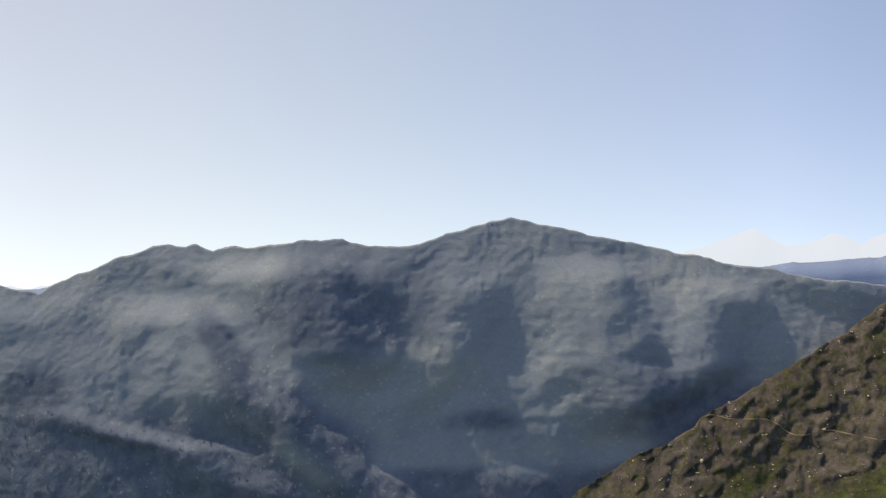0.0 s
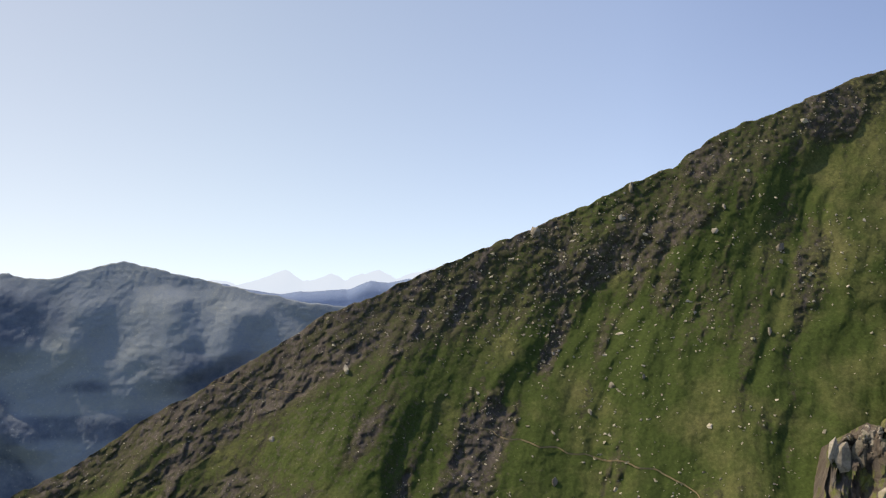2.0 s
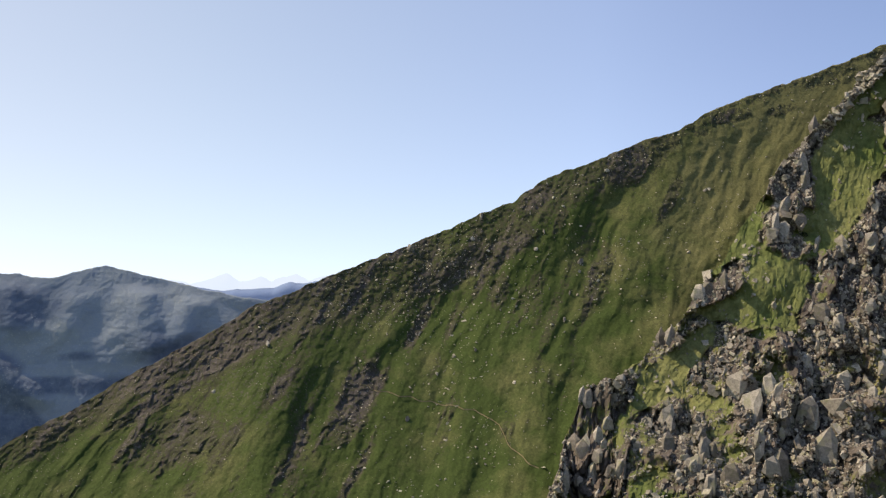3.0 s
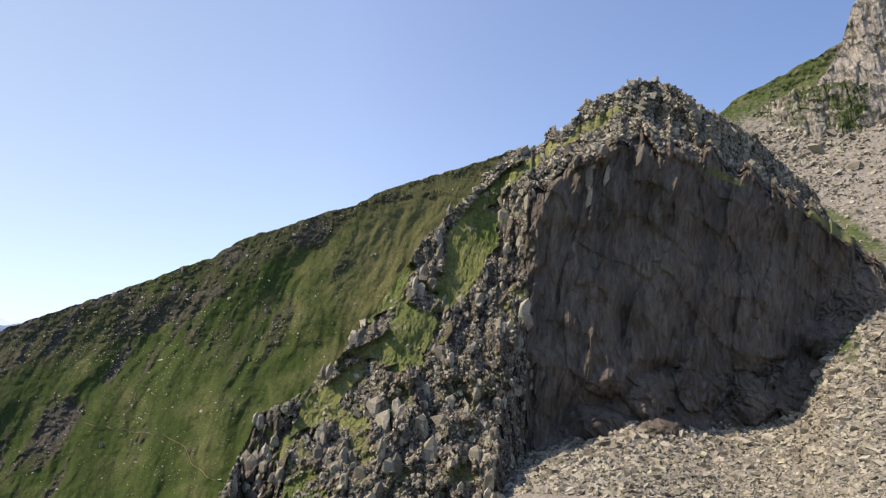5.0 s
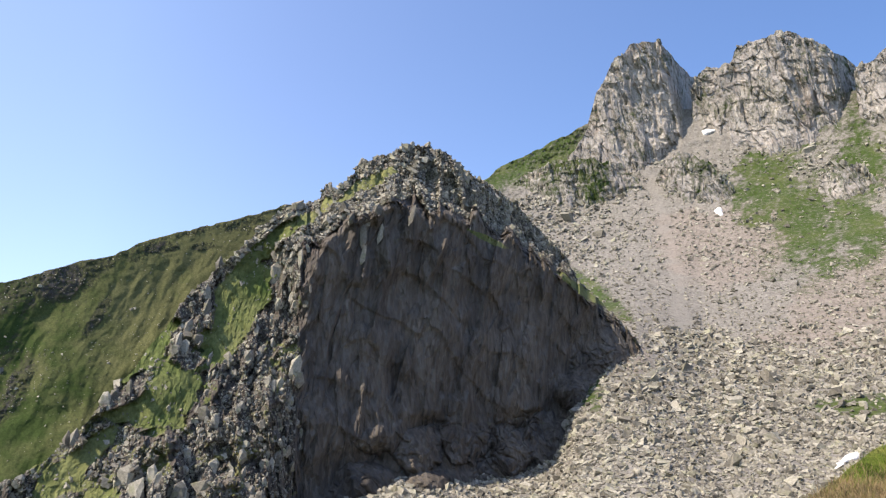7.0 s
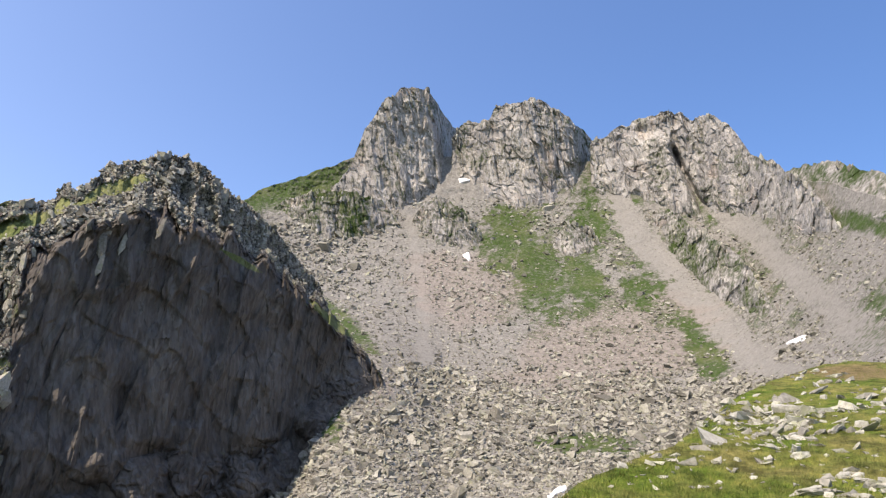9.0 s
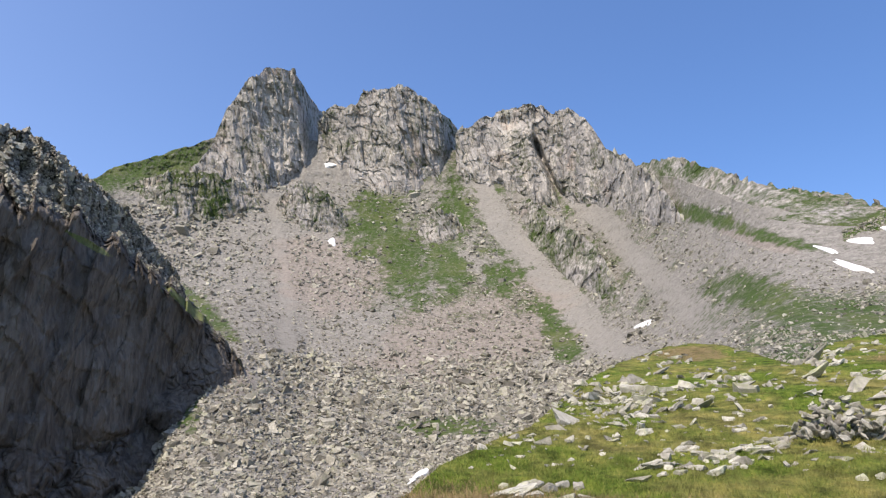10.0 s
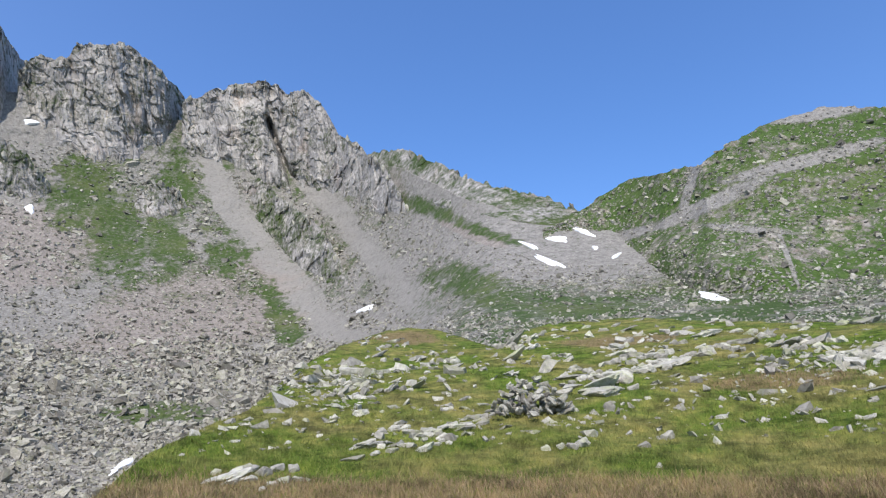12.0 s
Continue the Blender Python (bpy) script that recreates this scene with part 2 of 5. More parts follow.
def scree_colour(n, scale=1.0, pink=0.5):
    """Loose stones, each with its own grey, some rosy."""
    cell = n.voronoi(1.1 * scale)
    small = n.voronoi(3.2 * scale)
    grey = n.mix(0.5, n.ramp(cell, (0.15, 0.13), (0.5, 0.20), (0.85, 0.27)), n.ramp(small, (0.2, 0.13), (0.8, 0.28)))
    drift = n.math("ADD", n.mark("rosy"), n.math("MULTIPLY", n.math("SUBTRACT", n.noise(0.05, 4, 0.6), 0.5), 1.2))
    tint = n.mix(n.ramp(drift, (0.3, 0.0), (0.8, pink)), (1.0, 0.96, 0.885), (1.07, 0.915, 0.81))
    gravel = n.ramp(n.noise(2.2 * scale, 6, 0.7), (0.3, 0.18), (0.7, 0.28))
    grey = n.mix(n.ramp(n.math("ADD", n.mark("gravel"), n.math("MULTIPLY", n.math("SUBTRACT", small, 0.5), 0.4)), (0.25, 0.0), (0.7, 0.6)), grey, gravel)
    return n.mix(1.0, grey, tint, "MULTIPLY")


def slope_material(name, rock_tone=1.0, scale=1.0, pink=0.5, dry=0.35, bright=1.0, speck=0.12, bump=0.6, warm=0.015, heath=0.0, soft=1.0, even=0.0):
    """Ground that is turf where 'green' is high, bare rock where 'rock' is high, and loose stones elsewhere."""
    n = Nodes(name)
    fine = n.noise(0.7 * scale, 7, 0.75)
    edge = n.math("SUBTRACT", fine, 0.5)
    g = n.math("ADD", n.mark("green"), n.math("MULTIPLY", edge, 2.6))
    k = n.math("ADD", n.mark("rock"), n.math("MULTIPLY", edge, 2.2))
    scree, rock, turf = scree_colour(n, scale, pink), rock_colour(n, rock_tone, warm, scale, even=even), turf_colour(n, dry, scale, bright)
    col = n.mix(n.ramp(k, (0.42, 0.0), (0.58, 1.0)), scree, rock)
    if heath:
        scrub = n.ramp(n.noise(1.6 * scale, 6, 0.75), (0.3, (0.017, 0.021, 0.009)), (0.5, (0.038, 0.046, 0.018)), (0.72, (0.08, 0.085, 0.042)))
        low = 0.0 if heath > 0.7 else 0.12
        col = n.mix(n.ramp(g, (low, 0.0), (low + 0.2, heath)), col, scrub)
    gm = n.ramp(g, (0.51 - 0.11 * soft, 0.0), (0.51 + 0.11 * soft, 1.0))
    stones = n.voronoi(0.9 * scale, "Distance")
    odd = n.ramp(n.voronoi(0.9 * scale), (1 - speck - 0.02, 0.0), (1 - speck, 1.0))
    pebble = n.mix(1.0, n.ramp(stones, (0.2, 1.0), (0.34, 0.0)), odd, "MULTIPLY")
    gm = n.mix(pebble, gm, (0.0, 0.0, 0.0))
    col = n.mix(gm, col, turf)
    height = n.mix(0.5, n.voronoi(1.1 * scale, "Distance"), n.noise(2.5 * scale, 6, 0.7))
    return n.done(col, 0.92, height, bump, 0.35 / scale)


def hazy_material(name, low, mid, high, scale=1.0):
    """A far slope of thin turf, scrub and rock, with distance haze painted into its colours."""
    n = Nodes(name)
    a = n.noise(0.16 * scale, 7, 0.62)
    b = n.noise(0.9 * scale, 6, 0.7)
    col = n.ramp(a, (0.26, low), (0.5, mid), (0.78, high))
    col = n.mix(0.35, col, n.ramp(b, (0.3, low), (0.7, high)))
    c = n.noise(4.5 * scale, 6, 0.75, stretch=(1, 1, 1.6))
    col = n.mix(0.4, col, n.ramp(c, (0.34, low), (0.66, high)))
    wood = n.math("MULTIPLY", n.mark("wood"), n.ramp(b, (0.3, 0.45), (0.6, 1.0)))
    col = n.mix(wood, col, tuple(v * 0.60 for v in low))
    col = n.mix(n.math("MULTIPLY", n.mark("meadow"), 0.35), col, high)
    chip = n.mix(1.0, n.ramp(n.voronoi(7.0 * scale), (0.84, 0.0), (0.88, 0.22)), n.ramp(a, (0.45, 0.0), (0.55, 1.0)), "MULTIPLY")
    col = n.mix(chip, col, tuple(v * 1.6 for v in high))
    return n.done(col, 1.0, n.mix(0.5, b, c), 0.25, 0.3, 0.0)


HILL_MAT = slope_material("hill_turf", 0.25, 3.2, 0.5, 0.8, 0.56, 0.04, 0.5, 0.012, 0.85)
SCREE_MAT = slope_material("scree", 0.8, 1.0, 0.6, 0.6, 0.64, 0.06, 0.6, 0.015, 0.4, 2.2)
GREEN_MAT = slope_material("green_slope", 0.95, 1.3, 0.2, 0.35, 0.78, 0.3, 0.6, 0.03, 0.4, 1.6)
# Cliff rock is toned down to suit the shade on its sheer face.
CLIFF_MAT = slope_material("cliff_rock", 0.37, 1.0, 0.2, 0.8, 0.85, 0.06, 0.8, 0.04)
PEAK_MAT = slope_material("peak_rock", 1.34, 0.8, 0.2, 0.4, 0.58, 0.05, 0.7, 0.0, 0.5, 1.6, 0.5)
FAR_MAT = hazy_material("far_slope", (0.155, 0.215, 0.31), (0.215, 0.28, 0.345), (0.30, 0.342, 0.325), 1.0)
# Bluer still: thicker haze painted into the ridge behind.
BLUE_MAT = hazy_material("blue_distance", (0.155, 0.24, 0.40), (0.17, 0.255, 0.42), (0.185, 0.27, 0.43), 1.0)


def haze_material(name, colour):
    """The farthest range, a plain backdrop whose glow and pale blue stand in for bright haze."""
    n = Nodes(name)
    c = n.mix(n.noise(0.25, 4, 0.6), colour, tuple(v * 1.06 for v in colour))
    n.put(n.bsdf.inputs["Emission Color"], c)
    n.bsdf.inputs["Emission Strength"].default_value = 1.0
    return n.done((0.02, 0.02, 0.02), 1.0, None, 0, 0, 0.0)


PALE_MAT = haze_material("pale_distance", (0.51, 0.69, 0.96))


def boulder_material(name, tone, scale, lichen, dark=0.5):
    n = Nodes(name)
    ob = n.add("ShaderNodeObjectInfo")
    isl = n.geo.outputs["Random Per Island"]
    r = n.math("FRACT", n.math("ADD", ob.outputs["Random"], isl))
    at = n.where
    grain = n.noise(4.0 * scale, 8, 0.75, at)
    blot = n.noise(1.1 * scale, 6, 0.7, at)
    t = tone
    c = n.ramp(grain, (0.3, (0.2 * t, 0.2 * t, 0.18 * t)), (0.55, (0.43 * t, 0.422 * t, 0.39 * t)), (0.75, (0.61 * t, 0.605 * t, 0.57 * t)))
    c = n.mix(n.ramp(blot, (0.5, 0.0), (0.66, lichen)), c, (0.34 * t, 0.37 * t, 0.22 * t))
    c = n.mix(1.0, c, n.ramp(r, (0.0, (dark, 0.96 * dark, 0.9 * dark)), (0.5, (0.9, 0.875, 0.82)), (1.0, (1.2, 1.18, 1.1))), "MULTIPLY")
    return n.done(c, 0.9, grain, 0.6, 0.06 / scale)


STONE_MAT = boulder_material("pale_stone", 0.95, 1.6, 0.85, 0.6)
SCREE_STONE_MAT = boulder_material("scree_stone", 0.77, 0.5, 0.5, 0.36)
# Toned lighter than the cliff rock, for sunlight on the outcrop flank.
RUBBLE_MAT = boulder_material("lichened_rubble", 0.7, 0.8, 0.7)


def snow_material():
    n = Nodes("old_snow")
    a = n.noise(0.6, 5, 0.6)
    return n.done(n.ramp(a, (0.3, (0.72, 0.74, 0.77)), (0.6, (0.9, 0.91, 0.92))), 0.6, n.noise(1.5, 4), 0.3, 0.2)


SNOW_MAT = snow_material()


def path_material():
    n = Nodes("trodden_earth")
    return n.done(n.ramp(n.noise(2.0, 5), (0.3, (0.17, 0.14, 0.085)), (0.7, (0.30, 0.25, 0.16))), 0.95)


PATH_MAT = path_material()

# ================================================================ the setting
# ---- ground: one sheet from under the feet out to the horizon
def ground_height(x, y):
    r = np.hypot(x, y)
    az = np.degrees(np.arctan2(x, y))
    cut = along([(-180, 1), (-120, 1), (-60, 1), (20, 1), (60, 0.75), (90, 0.45), (140, 0.35), (180, 1)], az)
    h = -0.6 - 42 * cut * smooth(r, 4, 95) - 8 * smooth(r, 120, 500)
    return h + 0.25 * fbm(np.stack([x * 0.2, y * 0.2, 0 * x], 1), 3, 4) * smooth(r, 2, 8)


_ra = np.concatenate([np.linspace(0.2, 12, 24), np.geomspace(12.8, 4300, 90)])
_aa = np.linspace(0, 2 * math.pi, 181)
_R, _A = np.meshgrid(_ra, _aa, indexing="ij")
_x, _y = (_R * np.sin(_A)).ravel(), (_R * np.cos(_A)).ravel()
ground = new("ground", mesh_from("ground", np.stack([_x, _y, ground_height(_x, _y)], 1), grid_faces(len(_ra), 181)[:, ::-1], [HILL_MAT], False,
                                 {"green": 0.75 + 0 * _x, "rock": 0 * _x}))
tagged(ground, "valley floor of thin green alpine turf below the slopes", "ground", kind="structure")


def facing(az, el, depth, lean):
    """Distance of a slope that faces the shelf, depth metres to the north-north-east, leaning back."""
    return (depth + lean * np.maximum(el, 0) + 1.4 * lean * np.minimum(el, 0)) / np.cos(np.radians(az - 11)) / np.cos(np.radians(el))


# ---- far ranges
PALE = [(-30.0, 0.40), (-24.0, 0.35), (-22.0, 0.00), (-19.0, 0.00), (-6.5, 0.80), (-4.9, 1.05), (-3.8, 0.86), (-2.6, 1.21), (-1.8, 1.53), (-1.0, 1.01), (0.2, 1.40), (0.8, 1.14), (2.3, 1.60), (3.0, 1.15), (4.8, 1.75), (5.6, 1.82), (6.5, 1.60), (12.0, 1.40)]
BLUE = [(-30.0, -0.40), (-23.5, 0.20), (-22.0, -0.10), (-8.0, 0.50), (-4.8, 0.86), (-4.3, 0.91), (-3.9, 0.74), (-2.0, 0.44), (-1.1, 0.59), (0.9, 0.71), (1.9, 1.07), (2.7, 1.01), (3.5, 1.19), (4.0, 1.10), (5.0, 0.90), (8.0, 0.80), (14.0, 0.50)]


def soft_relief(size, step, seed):
    return lambda p, az, el, s: size * fbm(p / step, 5, seed)


def woods(p, az, el, s):
    return {"wood": 0 * az}


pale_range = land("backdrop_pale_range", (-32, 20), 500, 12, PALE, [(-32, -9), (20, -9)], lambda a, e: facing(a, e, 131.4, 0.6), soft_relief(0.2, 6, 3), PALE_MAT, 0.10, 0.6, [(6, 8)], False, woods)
tagged(pale_range, "pale blue far mountain range, its glow standing in for haze", "mountain range", kind="structure")
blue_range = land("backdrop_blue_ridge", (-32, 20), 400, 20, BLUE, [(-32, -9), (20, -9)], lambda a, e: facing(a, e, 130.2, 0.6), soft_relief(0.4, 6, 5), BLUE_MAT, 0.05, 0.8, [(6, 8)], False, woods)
tagged(blue_range, "wooded ridge far off, haze painted in as blue-grey", "ridge", kind="structure")

# ---- the hazy mountain across the valley
MOUNTAIN = [(-34.0, -1.50), (-26.0, 0.10), (-21.1, 0.01), (-20.1, -0.21), (-19.6, 0.12), (-18.9, 0.39), (-18.4, 0.62), (-17.9, 0.80), (-17.4, 1.02), (-17.0, 1.07), (-16.6, 0.99), (-16.3, 1.09), (-15.9, 0.88), (-15.4, 0.99), (-15.0, 0.94), (-14.3, 1.05), (-13.6, 1.13), (-12.7, 1.19), (-12.1, 0.99), (-11.1, 1.02), (-10.6, 1.12), (-10.1, 1.31), (-9.5, 1.46), (-8.9, 1.65), (-8.4, 1.74), (-7.9, 1.65), (-7.2, 1.51), (-6.5, 1.32), (-5.6, 1.13), (-4.8, 0.94), (-3.8, 0.74), (-2.9, 0.51), (-2.1, 0.42), (-1.1, 0.16), (-0.3, 0.08), (0.5, 0.01), (4.0, -0.40), (12.0, -2.00)]


# spurs: the line down the spur (elevation, bearing), its rise, and how far its sunny and its shady side reach in degrees
SPURS = [([(-2.0, -12.2), (-1.3, -12.8), (-0.2, -13.9), (1.1, -14.2)], 3.4, 3.0, 1.3),
         ([(-5.6, -11.4), (-4.7, -12.3), (-3.6, -13.4), (-2.7, -15.0), (-1.1, -16.1), (-0.2, -16.5)], 3.6, 3.2, 1.1),
         ([(-5.0, -14.4), (-3.9, -16.4), (-3.5, -18.1), (-2.9, -20.0)], 2.2, 1.6, 0.9),
         ([(-2.5, -6.8), (-1.5, -6.2), (-0.2, -6.0), (0.9, -5.5)], 2.0, 2.2, 1.0),
         ([(-3.2, -6.5), (-1.9, -4.2), (-0.2, -3.4), (0.4, -2.9)], 2.6, 2.2, 1.3),
         ([(-3.0, -11.0), (-2.0, -10.2), (-0.8, -9.5), (0.5, -9.2)], 1.0, 1.4, 0.7)]


def mountain_relief(p, az, el, s):
    q = np.stack([(p[:, 0] + 0.5 * p[:, 2]) / 7, p[:, 1] / 12, (p[:, 2] - 0.2 * p[:, 0]) / 9], 1)
    out = -0.8 * fbm(q, 3, 21)
    wobble = 0.5 * fbm(p / 3.5, 4, 23)
    for line, rise, sunny, shady in SPURS:
        d = az - along(line, el) + wobble
        side = np.where(d < 0, 1 - smooth(-d, 0, sunny), 1 - smooth(d, 0, 1.5 * shady))
        ends = smooth(el, line[0][0] - 0.8, line[0][0] + 0.4) * (1 - smooth(el, line[-1][0] - 0.9, line[-1][0] + 0.1))
        out -= 0.28 * rise * side * ends
    return out * smooth(1 - s, 0.0, 0.06) - 0.07 * fbm(p / 1.6, 5, 25) - 0.05 * ridged(p / 0.5, 3, 26)


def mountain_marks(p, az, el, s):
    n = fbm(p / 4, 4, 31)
    # Spots right of the spurs paint in their shade; the rest are woods.
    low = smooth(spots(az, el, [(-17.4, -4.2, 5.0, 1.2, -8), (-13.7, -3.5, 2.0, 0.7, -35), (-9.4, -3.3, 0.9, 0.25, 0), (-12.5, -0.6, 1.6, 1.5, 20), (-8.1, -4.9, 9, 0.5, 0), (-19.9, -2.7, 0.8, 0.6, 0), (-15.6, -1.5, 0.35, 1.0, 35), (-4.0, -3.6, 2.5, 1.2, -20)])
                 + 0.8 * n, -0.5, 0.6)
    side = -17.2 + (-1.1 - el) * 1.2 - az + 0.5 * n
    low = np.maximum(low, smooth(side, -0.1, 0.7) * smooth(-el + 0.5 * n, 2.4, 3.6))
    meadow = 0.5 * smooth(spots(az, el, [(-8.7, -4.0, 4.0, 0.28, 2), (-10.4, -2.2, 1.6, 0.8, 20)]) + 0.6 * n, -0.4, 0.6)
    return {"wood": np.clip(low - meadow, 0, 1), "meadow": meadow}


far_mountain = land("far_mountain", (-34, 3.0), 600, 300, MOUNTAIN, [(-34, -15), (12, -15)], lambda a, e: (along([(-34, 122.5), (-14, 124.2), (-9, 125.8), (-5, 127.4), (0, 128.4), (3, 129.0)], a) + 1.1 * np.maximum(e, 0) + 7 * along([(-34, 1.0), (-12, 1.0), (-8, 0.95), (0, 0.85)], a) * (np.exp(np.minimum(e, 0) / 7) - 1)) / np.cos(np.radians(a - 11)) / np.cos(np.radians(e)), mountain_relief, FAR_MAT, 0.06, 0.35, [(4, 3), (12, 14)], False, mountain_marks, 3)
tagged(far_mountain, "grey-green mountain with wooded flanks across the valley, haze and shade painted in", "mountain")

# ---- the grassy hillside
HILL = [(-26, -14), (-16, -10), (-11.4, -7.0), (-9.6, -6.2), (-7.2, -4.6), (-4.7, -3.2), (-1.7, -1.45), (0, -0.3), (1.9, 0.4), (4.3, 1.5), (6.6, 2.5), (9.1, 3.5), (11.6, 4.6), (13.3, 5.5), (15.3, 6.2), (17.5, 7.8),
        (20.4, 8.8), (23.2, 9.95), (25.5, 10.6), (27.8, 11.9), (30.8, 12.85), (35.1, 14.15), (37.2, 14.9), (46, 15.0)]


def hill_streaks(p, seed, wide=3.0, long=22.0):
    """Noise drawn out down the fall line, which runs to the left."""
    u = p[:, 0] * 0.86 - p[:, 2] * 0.50
    v = p[:, 0] * 0.50 + p[:, 2] * 0.86
    return fbm(np.stack([u / wide, v / long, p[:, 1] / 30], 1), 4, seed)


def hill_radius(az, el):
    """The crest keeps its distance; the slope comes forward below it."""
    low = np.minimum(along(HILL, az), 0)
    away = along([(-20, -12), (-12, -5.5), (-8, -1.4), (-3, 1.0), (4.5, 3.4), (10, 4.4), (18, 2), (24, 0), (40, 0)], az)
    return (123 + away + 1.2 * np.maximum(el, 0) + 1.68 * np.minimum(el - low, 0)) / np.cos(np.radians(az - 11)) / np.cos(np.radians(el))


def hill_relief(p, az, el, s):
    w = p + 3.0 * np.stack([fbm(p / 13 + 2.7 * k, 3, 430 + k) for k in range(3)], 1)
    gully = hill_streaks(w, 41, 9.0, 40) + 0.35 * hill_streaks(w, 43, 4.0, 22)
    rib = hill_streaks(p, 45, 1.8, 9)
    craggy = smooth(hill_rock(p, az, el, s), 0.4, 0.75)
    fade = 0.2 + 0.8 * smooth(1 - s, 0.0, 0.12)
    return fade * (-1.8 * gully - 0.3 * rib) - 0.16 * fbm(p / 0.9, 4, 47) - craggy * (0.35 * slabs(p / np.array([1.6, 2.5, 1.6]), 51) + 0.25 * slabs(p / 0.6, 57))


def hill_rock(p, az, el, s):
    below = along(HILL, az) - el
    n = fbm(p / 6, 4, 61)
    deep = along([(-20, 2.2), (-4, 2.0), (4, 3.2), (10, 5.2), (16, 4.2), (20, 2.2), (24, 3.0), (26, 1.2), (40, 1.0)], az)
    band = 1.0 - smooth(below + 1.6 * n, 0.55 * deep, 1.25 * deep)
    st = hill_streaks(p, 63, 1.7, 10)
    out = 0.74 * band + 0.55 * smooth(st, 0.12, 0.5) * smooth(22 - az, -6, 8) + 0.35 * smooth(st, -0.12, 0.3) * smooth(14 - az, -2, 6) + 0.25 * smooth(st, 0.2, 0.5)
    named = spots(az, el, [(20.3, 1.2, 1.0, 2.8, -22), (12.8, 2.4, 5.0, 0.8, 24), (-5.5, -6.0, 4.0, 0.5, 31), (-1.0, -3.2, 4.5, 0.5, 31), (1.9, -4.6, 0.6, 2.8, -38), (22.3, 8.5, 1.2, 1.6, -25), (7.0, -4.8, 0.7, 1.6, -30),
                           (-4.0, -8.0, 3.0, 1.6, 20), (16.8, 6.6, 1.4, 0.8, 30), (28.5, 11.3, 1.4, 0.5, 10), (5.7, -7.2, 0.7, 2.0, -38), (-1.4, -8.4, 0.8, 2.0, -35), (9.4, -1.8, 0.4, 1.8, -35), (24.8, 6.4, 0.5, 1.6, -25), (31.5, 11.6, 1.0, 0.4, 10)])
    return out * 0.85 + 0.65 * smooth(named + 0.45 * n, -0.05, 0.5) + 0.10 * n


def hill_marks(p, az, el, s):
    r = np.clip(hill_rock(p, az, el, s), 0, 1)
    lush = 0.15 * fbm(p / 14, 3, 66)
    # East of bearing 18 straw turf also paints in brighter sun on the slope.
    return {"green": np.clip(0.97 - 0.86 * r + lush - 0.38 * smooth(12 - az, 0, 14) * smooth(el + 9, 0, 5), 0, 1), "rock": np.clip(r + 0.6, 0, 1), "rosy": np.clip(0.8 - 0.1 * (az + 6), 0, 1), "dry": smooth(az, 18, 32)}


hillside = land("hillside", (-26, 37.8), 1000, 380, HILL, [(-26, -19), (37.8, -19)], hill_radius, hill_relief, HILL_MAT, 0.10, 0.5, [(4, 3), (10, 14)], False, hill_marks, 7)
tagged(hillside, "steep green hillside with rock ribs and scattered pale stones", "hillside", kind="structure")

# ---- scree and boulder slopes under the peaks
SCREE_A = [(-24, 42), (-12, 80), (-9, 97), (-6, 122), (-3, 147), (0, 170), (3, 198), (5, 218), (8, 250), (11, 282), (14, 314), (18, 350), (24, 385)]
SCREE_B = [(-24, 18), (-5, 32), (2, 46), (4.5, 72), (6, 104), (7.5, 124), (9, 140), (11, 158), (14, 182), (18, 205), (24, 225)]
HOLLOW = [(20, 1.3), (36, 1.22), (41, 1.10), (46, 1.04), (51.4, 1.14), (55, 1.16), (57.2, 1.12), (59.0, 0.96), (61, 0.91), (63.4, 0.91), (68, 1.0), (140, 1.0)]


def scree_radius(az, el):
    w = smooth(az, 86, 104)
    hollow = 1 + (along(HOLLOW, az) - 1) * (1 - smooth(el, 5, 12))
    return ((1 - w) * along(SCREE_A, el) + w * along(SCREE_B, el)) * hollow


SCREE_TOP = [(34, -8), (40, -2), (46, 6), (50, 15.0), (52.6, 17.0), (53.9, 18.0), (56.3, 18.9), (58.3, 19.8), (60.4, 20.6), (62, 21), (68, 21), (80, 20.5), (90, 18.5), (96, 17.5), (101, 15), (106, 13.5), (109.5, 12.6), (140, 12)]
SCREE_GREEN = [(72.8, 15.0, 2.6, 2.6, -35), (75.0, 12.5, 2.2, 3.8, 20), (79.0, 15.8, 1.6, 2.2, 10), (78.6, 12.0, 1.6, 2.4, 25), (86.4, 7.2, 0.9, 2.6, 35), (87.4, 5.4, 1.2, 0.9, 0), (100.5, 8.9, 3.5, 1.3, -15), (104, 7.0, 4.0, 1.2, -10),
               (56.3, 17.9, 4.2, 1.0, 17), (60.9, 8.2, 0.7, 2.6, 48), (59.9, 1.4, 1.1, 1.9, 10), (78.8, 0.1, 5.0, 0.8, 0), (86.6, 14.4, 2.0, 0.9, -30), (88.6, 12.3, 1.4, 2.4, 35), (98.5, 14.2, 3.5, 0.6, -22), (102, 12.6, 3.0, 0.35, -20),
               (82.6, 11.0, 1.6, 1.8, 30), (108, 6.6, 6, 0.8, 0), (119, 5.4, 6, 0.7, 0)]


# chutes of fine gravel: the line down each (elevation, bearing) and its half width in degrees
CHUTES = [([(4.6, 92.0), (6.7, 89.2), (12.0, 85.0), (15.7, 82.4), (18.8, 80.4)], 0.95), ([(7.0, 97.0), (10.3, 94.3), (14.2, 90.9), (17.2, 87.8)], 0.95), ([(6.0, 66.6), (10.0, 66.2), (14.0, 65.8), (17.0, 65.0)], 0.3)]


